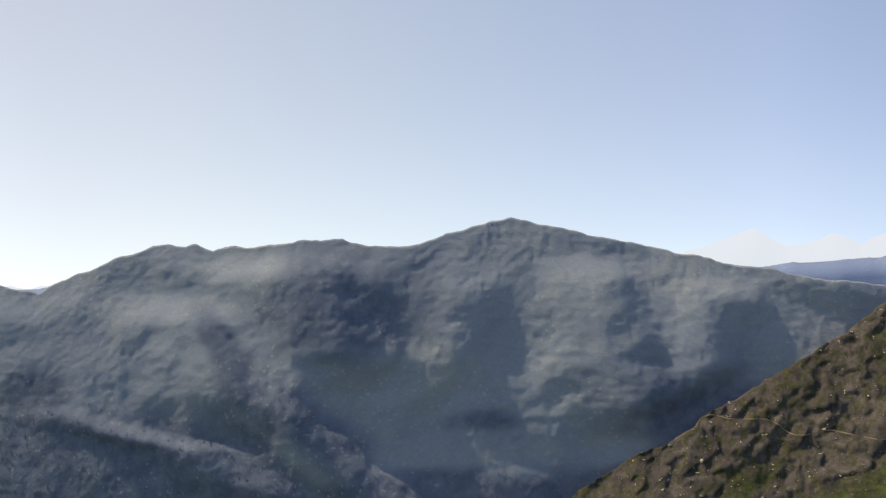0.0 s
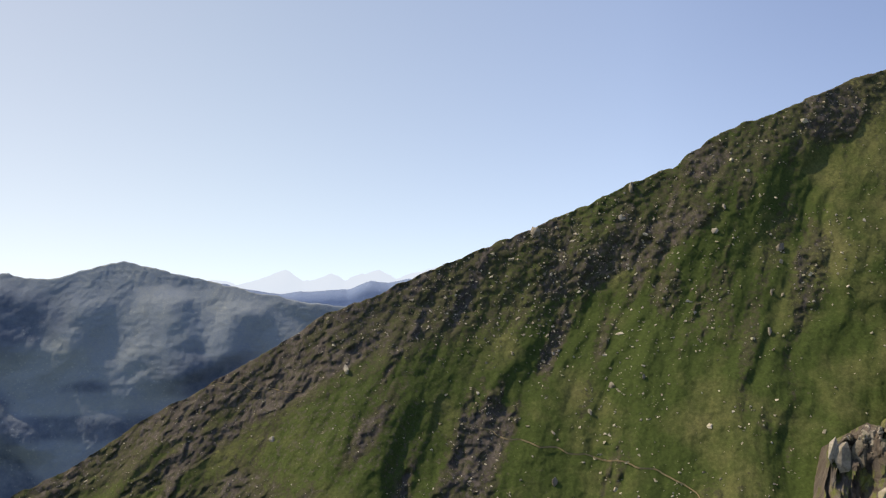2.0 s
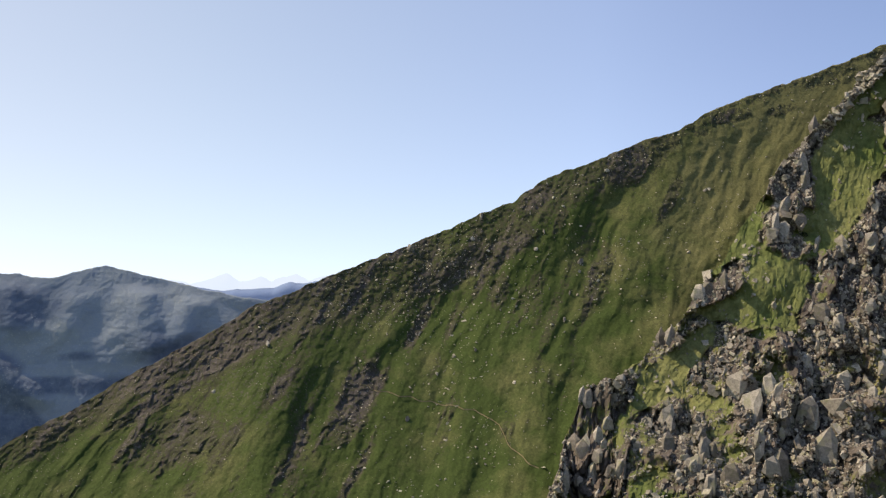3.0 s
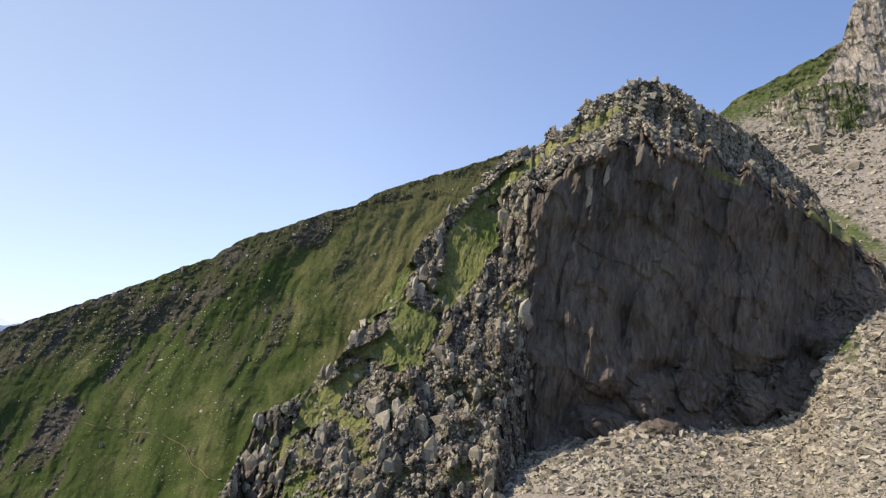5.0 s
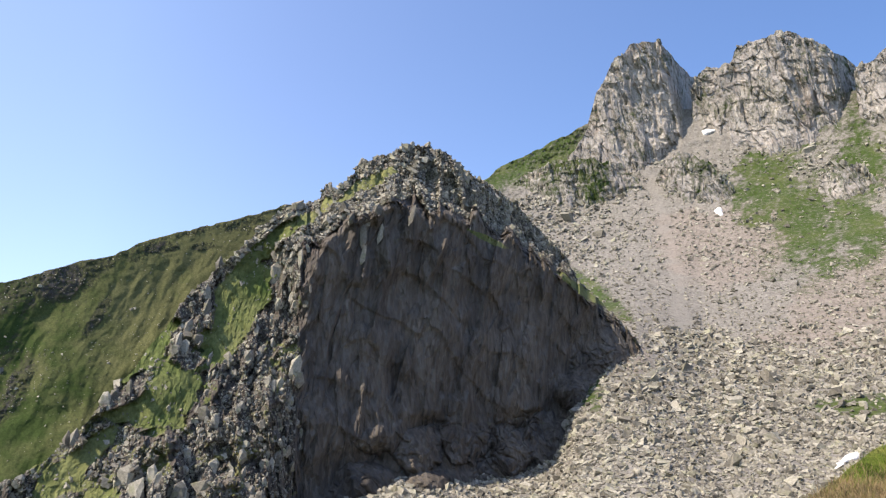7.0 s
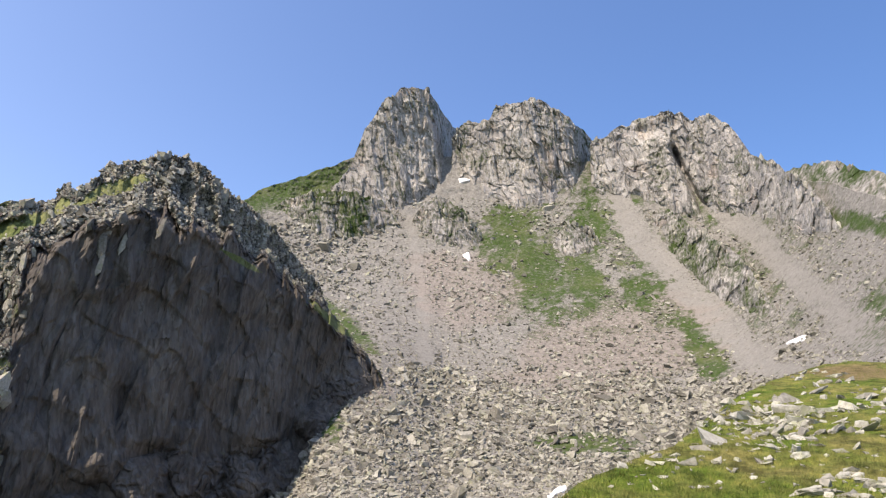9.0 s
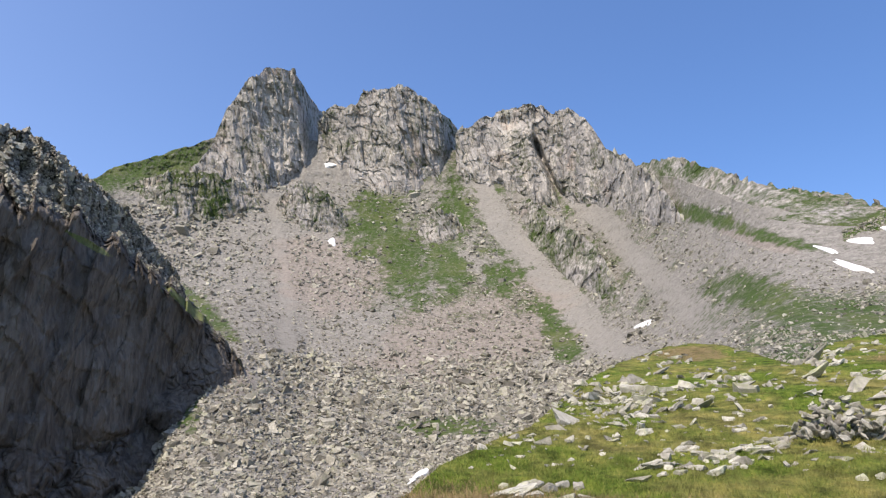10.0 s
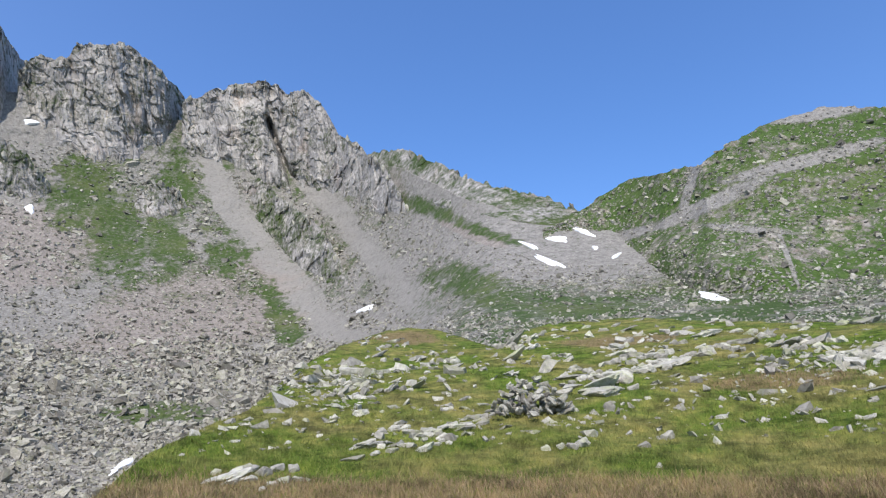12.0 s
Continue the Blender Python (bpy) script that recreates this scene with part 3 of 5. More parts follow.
def in_chute(az, el):
    """1 on the line of a chute, 0 at its rim, below outside."""
    q = np.stack([az / 2.2, el / 2.2, 0 * az], -1).reshape(-1, 3)
    az = az + (0.7 * fbm(q, 3, 710) + 0.35 * fbm(q * 4, 3, 713)).reshape(np.shape(az))
    out = np.full(np.shape(az), -3.0)
    for line, half in CHUTES:
        ends = np.maximum(line[0][0] - el, el - line[-1][0])
        out = np.maximum(out, 1 - np.abs(az - along(line, el)) / (half * (1 + 0.05 * (line[-1][0] - el))) - np.maximum(ends, 0))
    return out


def scree_coarse(p, az, el):
    """How blocky the loose rock is: large boulders low down, fine gravel in the chutes."""
    n = fbm(p / 14, 4, 72)
    low = 1 - smooth(el + 3 * n - 0.06 * (az - 60), 2.0, 7.5)
    right = 0.75 * smooth(az, 96, 103) * (1 - smooth(el + n, 8.5, 10.5))
    return np.clip(np.maximum(np.maximum(np.maximum(low, right), 0.38 + 0.3 * n), 0.65 * (1 - smooth(az + 2 * n, 60, 65))) - 0.9 * smooth(in_chute(az, el) + 0.5 * n, -0.4, 0.7), 0, 1)


def scree_relief(p, az, el, s):
    k = scree_radius(az, el) / 150
    c = scree_coarse(p, az, el)
    return k * (-1.6 * fbm(p / 22, 4, 73) - 0.5 * fbm(p / 5, 4, 74) - c * (0.55 * slabs(p / np.array([1.5, 1.5, 1.1]), 75, 0.8) + 0.5 * slabs(p / np.array([0.8, 0.8, 0.6]), 78, 0.8)))


def scree_marks(p, az, el, s):
    n = fbm(p / 9, 4, 81)
    n2 = fbm(p / 2.5, 3, 83)
    g = smooth(spots(az, el, SCREE_GREEN) + 0.6 * n + 0.7 * n2, -0.45, 0.55)
    plateau = smooth(az, 94, 104) * (1 - smooth(el, 7.0, 9.5)) * (0.66 + 0.8 * n + 0.4 * n2)
    crest_turf = (1 - smooth(SCREE_TOP_AT(az) - el, 1.0, 2.6)) * smooth(62 - az, 0, 3) * 0.7
    middle = smooth(az, 70, 75) * (1 - smooth(az, 93, 98)) * smooth(el, 6.5, 9.5) * (0.26 + 0.7 * n + 0.35 * n2) - 1.0 * smooth(in_chute(az, el) + 0.25 * n, -0.1, 0.3)
    plateau = np.maximum(plateau, middle)
    rosy = smooth(spots(az, el, [(80, 6.5, 9.0, 4.2, 20), (70, 11.5, 6, 3.5, 0), (63, 3.6, 1.5, 1.2, 0), (101, 12.5, 3.5, 0.5, -22)]) + 0.4 * n, -0.2, 0.5)
    return {"green": np.clip(np.maximum(np.maximum(g * 0.74, plateau), crest_turf), 0, 1), "rock": np.clip(0.2 + 0.25 * n, 0, 1), "rosy": rosy, "gravel": smooth(in_chute(az, el) + 0.6 * n + 0.6 * n2, -0.8, 1.0)}


def SCREE_TOP_AT(az):
    return along(SCREE_TOP, az)


scree_slope = land("scree_slope", (34, 140), 1100, 460, SCREE_TOP, [(34, -22), (140, -22)], scree_radius, scree_relief, SCREE_MAT, 0.12, 0.5, [(6, 6), (20, 30)], False, scree_marks, 9)
tagged(scree_slope, "broad grey and rosy scree slope with patches of turf", "scree slope", kind="structure")


# ================================================================ rock
def rock_relief(size, wide, tall, seed, lean=0.35, turn=0.0):
    """Slabs standing on end at three sizes."""
    def relief(p, az, el, s):
        u = p[:, 0] * math.cos(turn) - p[:, 1] * math.sin(turn)
        v = p[:, 0] * math.sin(turn) + p[:, 1] * math.cos(turn)
        q = np.stack([(u - lean * p[:, 2]) / wide, v / wide, p[:, 2] / tall], 1)
        q = q + 0.45 * np.stack([fbm(q * 0.35 + 5.2 * k, 3, seed + 70 + k) for k in range(3)], 1)
        crack = ridged(q * 0.6, 3, seed + 40)
        return -size * (1.1 * slabs(q * 0.45, seed, 0.8) + 0.6 * slabs(q, seed + 11, 1.1) + 0.42 * slabs(q * 2.3, seed + 22, 1.2) + 0.35 * crack + 0.12 * fbm(q * 5, 3, seed + 33))
    return relief


def peak_relief(size, seed):
    """Fractured rock: upright ribs split into columns by joints, with short ledges and deep clefts between."""
    def relief(p, az, el, s):
        w = p + 1.3 * np.stack([fbm(p / 6 + 4.1 * k, 3, seed + 50 + k) for k in range(3)], 1)
        u, v = 0.45 * w[:, 0] - 0.9 * w[:, 1], 0.9 * w[:, 0] + 0.45 * w[:, 1]
        lean = u + 0.28 * w[:, 2]
        ribs = ridged(np.stack([lean / 11, v / 30, w[:, 2] / 45], 1), 3, seed + 58)
        column = np.stack([lean / 2.4, v / 5, w[:, 2] / 11], 1)
        cleft = np.abs(value_noise(np.stack([lean / 5.5, v / 20, w[:, 2] / 26], 1), seed + 63))
        cross = np.stack([(u - 0.9 * w[:, 2]) / 6, v / 6, (w[:, 2] + 0.6 * u) / 3.4], 1)
        out = 1.0 * ribs + 0.65 * slabs(column * 0.8, seed, 1.0, 0.12) + 0.26 * slabs(column * np.array([2.1, 1.5, 2.0]), seed + 11, 1.0, 0.12) + 0.28 * slabs(cross, seed + 22, 0.9, 0.1)
        out = out - 0.22 * (1 - smooth(cleft, 0.0, 0.12)) + 0.06 * slabs(column * np.array([4.6, 3.0, 4.0]), seed + 33, 1.2, 0.1)
        return -size * out
    return relief


def bare(amount, seed, green_at=()):
    def marks(p, az, el, s):
        n = fbm(p / 8, 4, seed)
        g = amount + 0.5 * n
        if green_at:
            g = np.maximum(g, smooth(spots(az, el, green_at) + 0.5 * n, -0.1, 0.5))
        return {"green": np.clip(g, 0, 1), "rock": 1 + 0 * az}
    return marks


def peak(name, label, span, crest, base, size=4.0, steep=1.2, shape=None, seed=1, na=300, ns=170, green=0.1, category="mountain peak", jag=0.26, green_at=()):
    """A rock wall that stands on the scree: base gives the line where the two meet."""
    def radius(az, el):
        b = sum(along(base, az + d) for d in (-2, -1, 0, 1, 2)) / 5
        r = scree_radius(az, b) + steep * np.maximum(el - b, 0) + 1.2 * np.minimum(el - b, 0)
        return r + (shape(az, el) if shape else 0)
    foot = [(a, e - 1.6) for a, e in base]
    ob = land(name, span, na, ns, crest, foot, radius, peak_relief(0.7 * size, seed), PEAK_MAT, jag, 0.42, [(5, 2), (16, 25)], True, bare(green, seed + 60, green_at), seed)
    return tagged(ob, label, category)


peak("rock_tower", "tall rounded grey rock tower above the scree", (59.0, 70.4),
     [(59.0, 18.3), (60.4, 19.9), (61.4, 22.8), (62.9, 25.1), (64.7, 26.1), (66.3, 25.9), (67.7, 24.2), (68.8, 23.0), (69.4, 21.3), (70.4, 18.5)],
     [(59.0, 17.3), (62, 17.0), (66, 17.6), (68, 18.2), (70.4, 18.9)], 4.4, 1.6, lambda a, e: 0.4 * (a - 64.0) ** 2 + 17.0 * np.maximum(a - 67.2 - 0.12 * (22 - e), 0), 101, 320, 220)
peak("rock_peak", "broad grey rock peak with a flat broken top", (68.4, 80.8),
     [(68.4, 22.6), (69.3, 23.6), (71.3, 23.8), (72.0, 24.8), (74.8, 25.3), (76.6, 24.5), (77.7, 23.8), (79.0, 22.6), (79.8, 21.6), (80.8, 20.6)],
     [(68.4, 19.0), (71, 18.6), (73.7, 17.3), (77, 17.2), (79.5, 18.1), (80.8, 18.7)], 4.4, 1.6, lambda a, e: 0.25 * (a - 73) ** 2 + 8.0 * np.maximum(a - 78.0, 0), 121, 320, 200)
peak("rock_peak", "grey rock peak with steep ribs and dark gullies", (79.3, 96.4),
     [(79.3, 21.6), (79.8, 22.0), (81.2, 22.6), (83.2, 23.4), (85.4, 23.7), (87.2, 23.0), (88.4, 23.1), (89.6, 22.2), (90.3, 21.4), (91.0, 20.1), (92.7, 19.1), (94.6, 17.6), (95.4, 16.2), (96.4, 14.2)],
     [(79.3, 18.8), (81, 18.8), (83, 17.8), (86.7, 16.4), (87.3, 15.4), (87.7, 17.2), (90.5, 16.1), (92.7, 14.8), (94.8, 13.2), (96.4, 13.9)], 4.4, 1.8, lambda a, e: 0.04 * (a - 85) ** 2 + 11.0 * smooth(21.6 - e, 0, 1.0) * np.exp(-((a - 86.35 - 0.42 * (19.0 - e)) / 0.26) ** 2) - 5.0 * smooth(22.6 - e, 0, 1.2) * np.exp(-(np.minimum(a - 86.1 - 0.42 * (19.0 - e), 0) / 1.8) ** 2) * (1 - smooth(a - 86.0 - 0.42 * (19.0 - e), 0, 0.8)), 141, 420, 220)
peak("rock_ridge", "long broken grey ridge falling to the pass", (91.5, 110.5),
     [(91.5, 18.0), (93.8, 18.85), (96.2, 18.9), (98.7, 17.9), (101.1, 16.6), (103.4, 15.8), (106.7, 15.0), (109.1, 13.7), (110.5, 12.8)],
     [(91.5, 16.5), (97, 15.3), (101, 14.1), (105, 13.2), (110.5, 12.2)], 1.3, 9.0, None, 161, 360, 120, 0.46)
peak("rock_buttress", "low dark grey buttress standing out of the scree", (65.0, 71.6),
     [(65.0, 15.6), (65.9, 17.2), (67.0, 18.1), (68.2, 18.0), (69.3, 17.2), (70.6, 15.6), (71.6, 13.6)],
     [(65.0, 15.9), (67, 14.9), (69.2, 13.9), (71.6, 14.1)], 4.0, 1.6, lambda a, e: 0.8 * (a - 68) ** 2, 181, 220, 120, 0.34)
peak("rock_band", "dark grey rock band under a grassy shoulder", (54.6, 64.2),
     [(54.6, 16.6), (56, 17.5), (58, 18.2), (61, 18.2), (63, 17.6), (64.2, 16.4)],
     [(54.6, 16.5), (57, 15.6), (59.8, 14.2), (61.5, 15.2), (64.2, 15.9)], 4.0, 2.0, None, 201, 260, 110, 0.38)
peak("rock_outcrop", "grey-green rock knob between two scree chutes", (83.0, 92.3),
     [(83.0, 15.9), (85.0, 16.8), (87.4, 14.8), (89.6, 13.2), (91.0, 10.8), (92.3, 8.4)],
     [(83.0, 15.7), (84.6, 14.2), (86.4, 11.7), (88, 10.2), (90.1, 8.5), (92.3, 8.3)], 3.5, 3.0, lambda a, e: 0.35 * (a - 88) ** 2, 221, 300, 150, 0.38, "rock outcrop")
peak("rock_outcrop", "small grey outcrop in a turf patch", (76.0, 80.0),
     [(76.0, 13.8), (76.8, 15.4), (77.8, 16.1), (79.0, 15.8), (80.0, 14.4)],
     [(76.0, 14.2), (78, 13.5), (80.0, 14.3)], 3.0, 3.0, lambda a, e: 0.9 * (a - 78) ** 2, 241, 160, 90, 0.3, "rock outcrop")

# ---- the green mountain beyond the pass
GREEN_TOP = [(106.5, 12.4), (109.1, 13.5), (110.9, 14.65), (113.5, 15.65), (118.4, 16.2), (120.1, 17.1), (122.9, 18.15), (126.6, 18.65), (130.6, 18.0), (142, 15)]
GREEN_FOOT = [(106.5, 11.0), (110, 11.4), (112, 10.9), (115.5, 8.0), (118.5, 6.6), (122, 6.1), (127, 6.4), (142, 6.3)]


def green_radius(az, el):
    b = along(GREEN_FOOT, az)
    mound = -7 * np.exp(-((az - 118.5) / 4.5) ** 2 - ((el - 9.0) / 2.2) ** 2)
    return scree_radius(az, b + 0.5) + 4.0 * (el - b) + mound


def green_relief(p, az, el, s):
    n = smooth(fbm(p / 8, 3, 263) + 0.1, -0.15, 0.35)
    return rock_relief(0.42, 3, 5, 261, 0.2, radians(30))(p, az, el, s) * (0.35 + 0.65 * n) - 2.2 * fbm(p / 20, 4, 267) - 1.4 * ridged(np.stack([(p[:, 0] + p[:, 1]) / 22, (p[:, 0] - p[:, 1]) / 14, p[:, 2] / 16], 1), 3, 269)


def green_marks(p, az, el, s):
    n = 0.75 * fbm(p / 8, 4, 271) + 0.75 * fbm(p / 1.8, 4, 275)
    chute = spots(az, el, [(117.4, 14.5, 0.35, 1.9, -25), (125.0, 15.3, 5.5, 0.45, 6), (118.5, 13.2, 4.6, 0.5, 18), (111.5, 11.3, 4.0, 0.4, 14), (123.4, 9.0, 0.16, 2.3, 12), (127.0, 18.3, 3.6, 0.45, 0), (121, 11.2, 3.0, 0.25, -12)])
    return {"green": np.clip(0.68 + 0.8 * n - 0.9 * smooth(chute + 0.4 * n, -0.2, 0.4), 0, 1), "rock": np.clip(0.75 - 0.9 * smooth(chute, -0.3, 0.3), 0, 1)}


green_mountain = land("green_mountain", (106.5, 142), 700, 300, GREEN_TOP, [(a, e - 1.5) for a, e in GREEN_FOOT], green_radius, green_relief, GREEN_MAT, 0.18, 0.6, [(6, 4), (20, 25)], True, green_marks, 13)
tagged(green_mountain, "green mountain with grey outcrops beyond the pass", "mountain")

# ---- the dark outcrop
CLIFF = [(14.8, -15), (15.7, -13), (17.4, -8.9), (18.5, -6.6), (19.1, -4.7), (20.4, -4.2), (22.6, -3.0), (24.8, -0.5), (27.8, 3.6), (30.9, 8.4), (33.4, 10.8), (35.2, 12.9), (37.2, 14.7), (39.8, 15.5), (40.2, 16.6), (41.1, 16.2),
         (43.1, 18.3), (44.6, 18.7), (46.3, 19.5), (48.2, 19.6), (49.5, 19.2), (50.1, 18.5), (51.3, 17.7), (52.6, 16.7), (54.6, 15.5), (56.0, 14.0), (57.3, 12.5), (58.5, 11.1), (59.3, 9.6), (60.8, 7.9), (62.4, 6.1), (63.6, 4.6)]
CLIFF_FOOT = [(14.8, -17), (38, -12), (41.4, -9.0), (44.6, -7.3), (48.2, -6.4), (51.4, -7.5), (57.1, -5.5), (58.2, -3.0), (58.8, -0.8), (60.2, 1.0), (62.0, 3.0), (63.6, 3.9)]
FACE_TOP = [(30, 11.0), (37.4, 11.2), (39.6, 11.9), (43.0, 14.0), (45.6, 15.0), (47.3, 14.6), (50.0, 14.4), (52.1, 13.4), (55.4, 11.2), (58.5, 9.0), (61.4, 6.4), (63.6, 4.3)]


def face_top(az):
    """The broken upper rim of the sheer face."""
    q = np.stack([np.ravel(az) / 1.3, 0 * np.ravel(az), 0 * np.ravel(az)], 1)
    return along(FACE_TOP, az) + (0.9 * fbm(q, 3, 311) + 0.9 * slabs(q * 1.4, 313, 0.6)).reshape(np.shape(az))


def cliff_radius(az, el):
    near = along([(14, 119), (20, 118), (37, 110), (62, 110)], az)
    toe = smooth(az, 17.2, 18.6) * (1 - smooth(az, 20.2, 21.4)) * smooth(-4.6 - el, 0, 0.5)
    flank = facing(np.minimum(az, 38.0), el + toe * 0.9 * np.clip(-4.6 - el, 0, 4.5), near, 1.1)
    away = along([(14, 0), (38, 0), (40, 2.5), (44, 9), (50, 20), (56, 34), (60, 48), (63.6, 63)], az)
    lean = along([(14, 0), (36.5, 0), (39.0, 1), (62, 1)], az)
    upright = facing(np.minimum(az, 38.0), 4.0 + 0.2 * (el - 4), near, 1.1) + away
    upper = np.maximum(el - face_top(az), 0)
    foot = np.maximum(along(CLIFF_FOOT, az) + 4.0 - el, 0)
    turn = smooth(az, 48.0, 50.5)
    steep = upright + (3.4 - 1.2 * turn) * upper + 2.4 * np.maximum(az - 48.6, 0) * smooth(upper, 0, 1.5) - 1.8 * foot
    return (1 - lean) * flank + lean * steep


def on_face(az, el):
    return smooth(az, 38.0, 40.0) * smooth(face_top(az) - el, -0.4, 0.6)


BULGES = [(40.2, -1.8, 2.0, 1.9, 10), (44.4, -1.4, 2.1, 1.7, -10), (47.4, -2.8, 1.8, 1.7, 15), (51.0, -2.0, 2.0, 1.9, -10), (54.2, -2.9, 1.7, 1.8, 20), (56.6, -2.2, 1.5, 2.1, 0),
          (52.6, 1.3, 1.9, 1.4, 0), (58.3, 1.4, 1.4, 1.2, -30), (47.8, 0.7, 1.7, 1.3, 10), (43.4, -5.2, 2.2, 1.6, 0), (48.2, -5.4, 1.8, 1.2, 0), (39.0, -6.0, 2.0, 2.2, 0), (55.4, 0.6, 1.2, 1.0, 0)]


def cliff_relief(p, az, el, s):
    big = rock_relief(3.0, 3.8, 6.5, 301, 0.3, radians(-20))(p, az, el, s)
    small = rock_relief(1.6, 1.1, 4.0, 331, 0.25, radians(-20))(p, az, el, s)
    g = smooth(cliff_green(p, az, el), 0.35, 0.75)
    f = on_face(az, el)
    w = p + 1.0 * np.stack([fbm(p / 9 + 3.1 * k, 3, 380 + k) for k in range(3)], 1)
    dip = (p[:, 2] * 0.8 + p[:, 0] * 0.45) / 7.5 + 0.7 * fbm(p / 12, 3, 388)
    ledge = dip - np.floor(dip)
    flake = np.stack([(w[:, 0] - 0.22 * w[:, 2]) / 4.2, w[:, 1] / 4.2, w[:, 2] / 15], 1)
    planes = -1.5 * slabs(w / np.array([9, 9, 12]), 383, 1.0) - 1.4 * slabs(flake, 385, 1.3, 0.1) + 0.6 * smooth(ledge, 0, 0.85) - 0.6 * smooth(ledge, 0.85, 1.0) - 0.7 * slabs(flake * np.array([2.2, 2.2, 2.6]), 391, 1.1, 0.08) - 0.3 * slabs(w / np.array([1.0, 1.0, 2.2]), 397, 1.0)
    low = smooth(along(CLIFF_FOOT, az) + 7.0 - el, 0, 2.0) * smooth(az, 40, 43)
    at = np.nonzero(low > 0)[0]
    v = (w + 2.2 * np.stack([fbm(p / 4.5 + 6.3 * k, 2, 440 + k) for k in range(3)], 1))[at]
    size = smooth(fbm(p[at] / 10, 2, 447), -0.3, 0.3)
    blocky = 0 * az
    bulge = spots(az[at], el[at] + 0.25 * (size - 0.5), BULGES) + 0.3 * fbm(p[at] / 3, 3, 449)
    blocky[at] = 2.6 - 5.4 * np.sqrt(np.clip(bulge, 0, 1)) - 1.3 * (lumps(v / np.array([2.9, 2.9, 2.2]), 365) - 0.5) * (1.1 - size) - 0.6 * slabs(v / 1.6, 367)
    swell = -3.0 * fbm(p / 16, 3, 351) - 2.0 * f * ridged(np.stack([p[:, 0] / 8 - p[:, 2] / 30, p[:, 1] / 8, p[:, 2] / 26], 1), 3, 353)
    return (big + small) * (1 - 0.8 * g) * (1 - f) + planes * f * (1 - 0.65 * low) + blocky * low + swell


def cliff_green(p, az, el):
    n = fbm(p / 4, 4, 371)
    strip = spots(az, el, [(33.9, 6.8, 1.5, 5.4, -24), (29.8, 0.8, 1.6, 3.2, -58), (28.2, 4.0, 0.6, 2.6, -40), (24.2, -3.4, 0.7, 3.0, -45), (38.4, 13.9, 3.4, 0.6, 36), (42.8, 16.5, 2.8, 0.5, 26), (35.6, 11.4, 1.2, 0.8, 38), (52.4, 12.7, 1.4, 0.2, -26), (59.6, 8.6, 1.6, 0.3, -40)])
    rim = 1 - 0.9 * smooth(el, 8, 11) * (1 - smooth(along(CLIFF, az) - el, 0.5, 1.1))
    return rim * ((0.16 + 0.2 * (1 - smooth(az + 0.45 * (el + 4), 30, 37)) + 0.75 * n) * (1 - on_face(az, el)) * (1 - smooth(el, 9, 13)) + smooth(strip + 0.6 * n, -0.35, 0.25) * 0.95)


def cliff_marks(p, az, el, s):
    return {"green": np.clip(cliff_green(p, az, el), 0, 1), "rock": 1 + 0 * az, "dry": 0.45 + 0 * az}


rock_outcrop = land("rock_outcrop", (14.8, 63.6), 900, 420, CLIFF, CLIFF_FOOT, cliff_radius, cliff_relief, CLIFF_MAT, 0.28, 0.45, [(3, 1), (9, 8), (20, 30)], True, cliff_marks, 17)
tagged(rock_outcrop, "dark slabby rock outcrop with a sheer shaded face and grassy back", "rock outcrop")

# ---- the turf shelf and knoll in front
KNOLL = [(58, -14), (66, -10), (71, -7.6), (74.6, -5.3), (77.8, -2.6), (79.6, -1.9), (82.1, -0.8), (84.4, 0.0), (86.8, 2.0), (88.5, 3.2), (90.9, 4.4), (93.4, 5.2), (95.4, 5.6), (98.0, 5.4), (100.6, 4.6), (102.6, 3.8), (104.5, 4.9),
         (106.5, 5.5), (111.7, 5.7), (119.4, 4.9), (128.6, 4.1), (145, 2.5), (160, -4)]
KNOLL_R = [(-70, 0.6), (-45, 1.65), (-25, 3.5), (-12, 7.6), (-6.6, 11.6), (-4.0, 14.2), (-2, 16.2), (0, 18.6), (2, 22), (3.5, 26), (4.5, 31), (5.7, 38), (6.6, 46)]


def knoll_radius(az, el):
    return along(KNOLL_R, el)


def knoll_relief(p, az, el, s):
    return (-0.55 * fbm(p / 3.5, 4, 401) - 0.34 * fbm(p / 0.9, 3, 405)) * smooth(el, -30, -6) + 1.0 * np.exp(-((az - 118) / 7) ** 2 - ((el + 2.0) / 2.0) ** 2)


def knoll_marks(p, az, el, s):
    n = fbm(p / 3, 4, 411)
    brown = (1 - smooth(el + 0.9 * n + 0.02 * (az - 100), -5.7, -4.5)) + 0.75 * smooth(spots(az, el, [(122, 0.7, 8, 0.8, 0), (96, 4.9, 3.5, 0.6, 0), (112, 4.0, 6, 0.5, 0)]) + 0.5 * n, 0, 0.5)
    return {"green": 0.95 + 0.15 * n, "rock": 0.2 + 0 * n, "brown": np.clip(brown, 0, 1)}


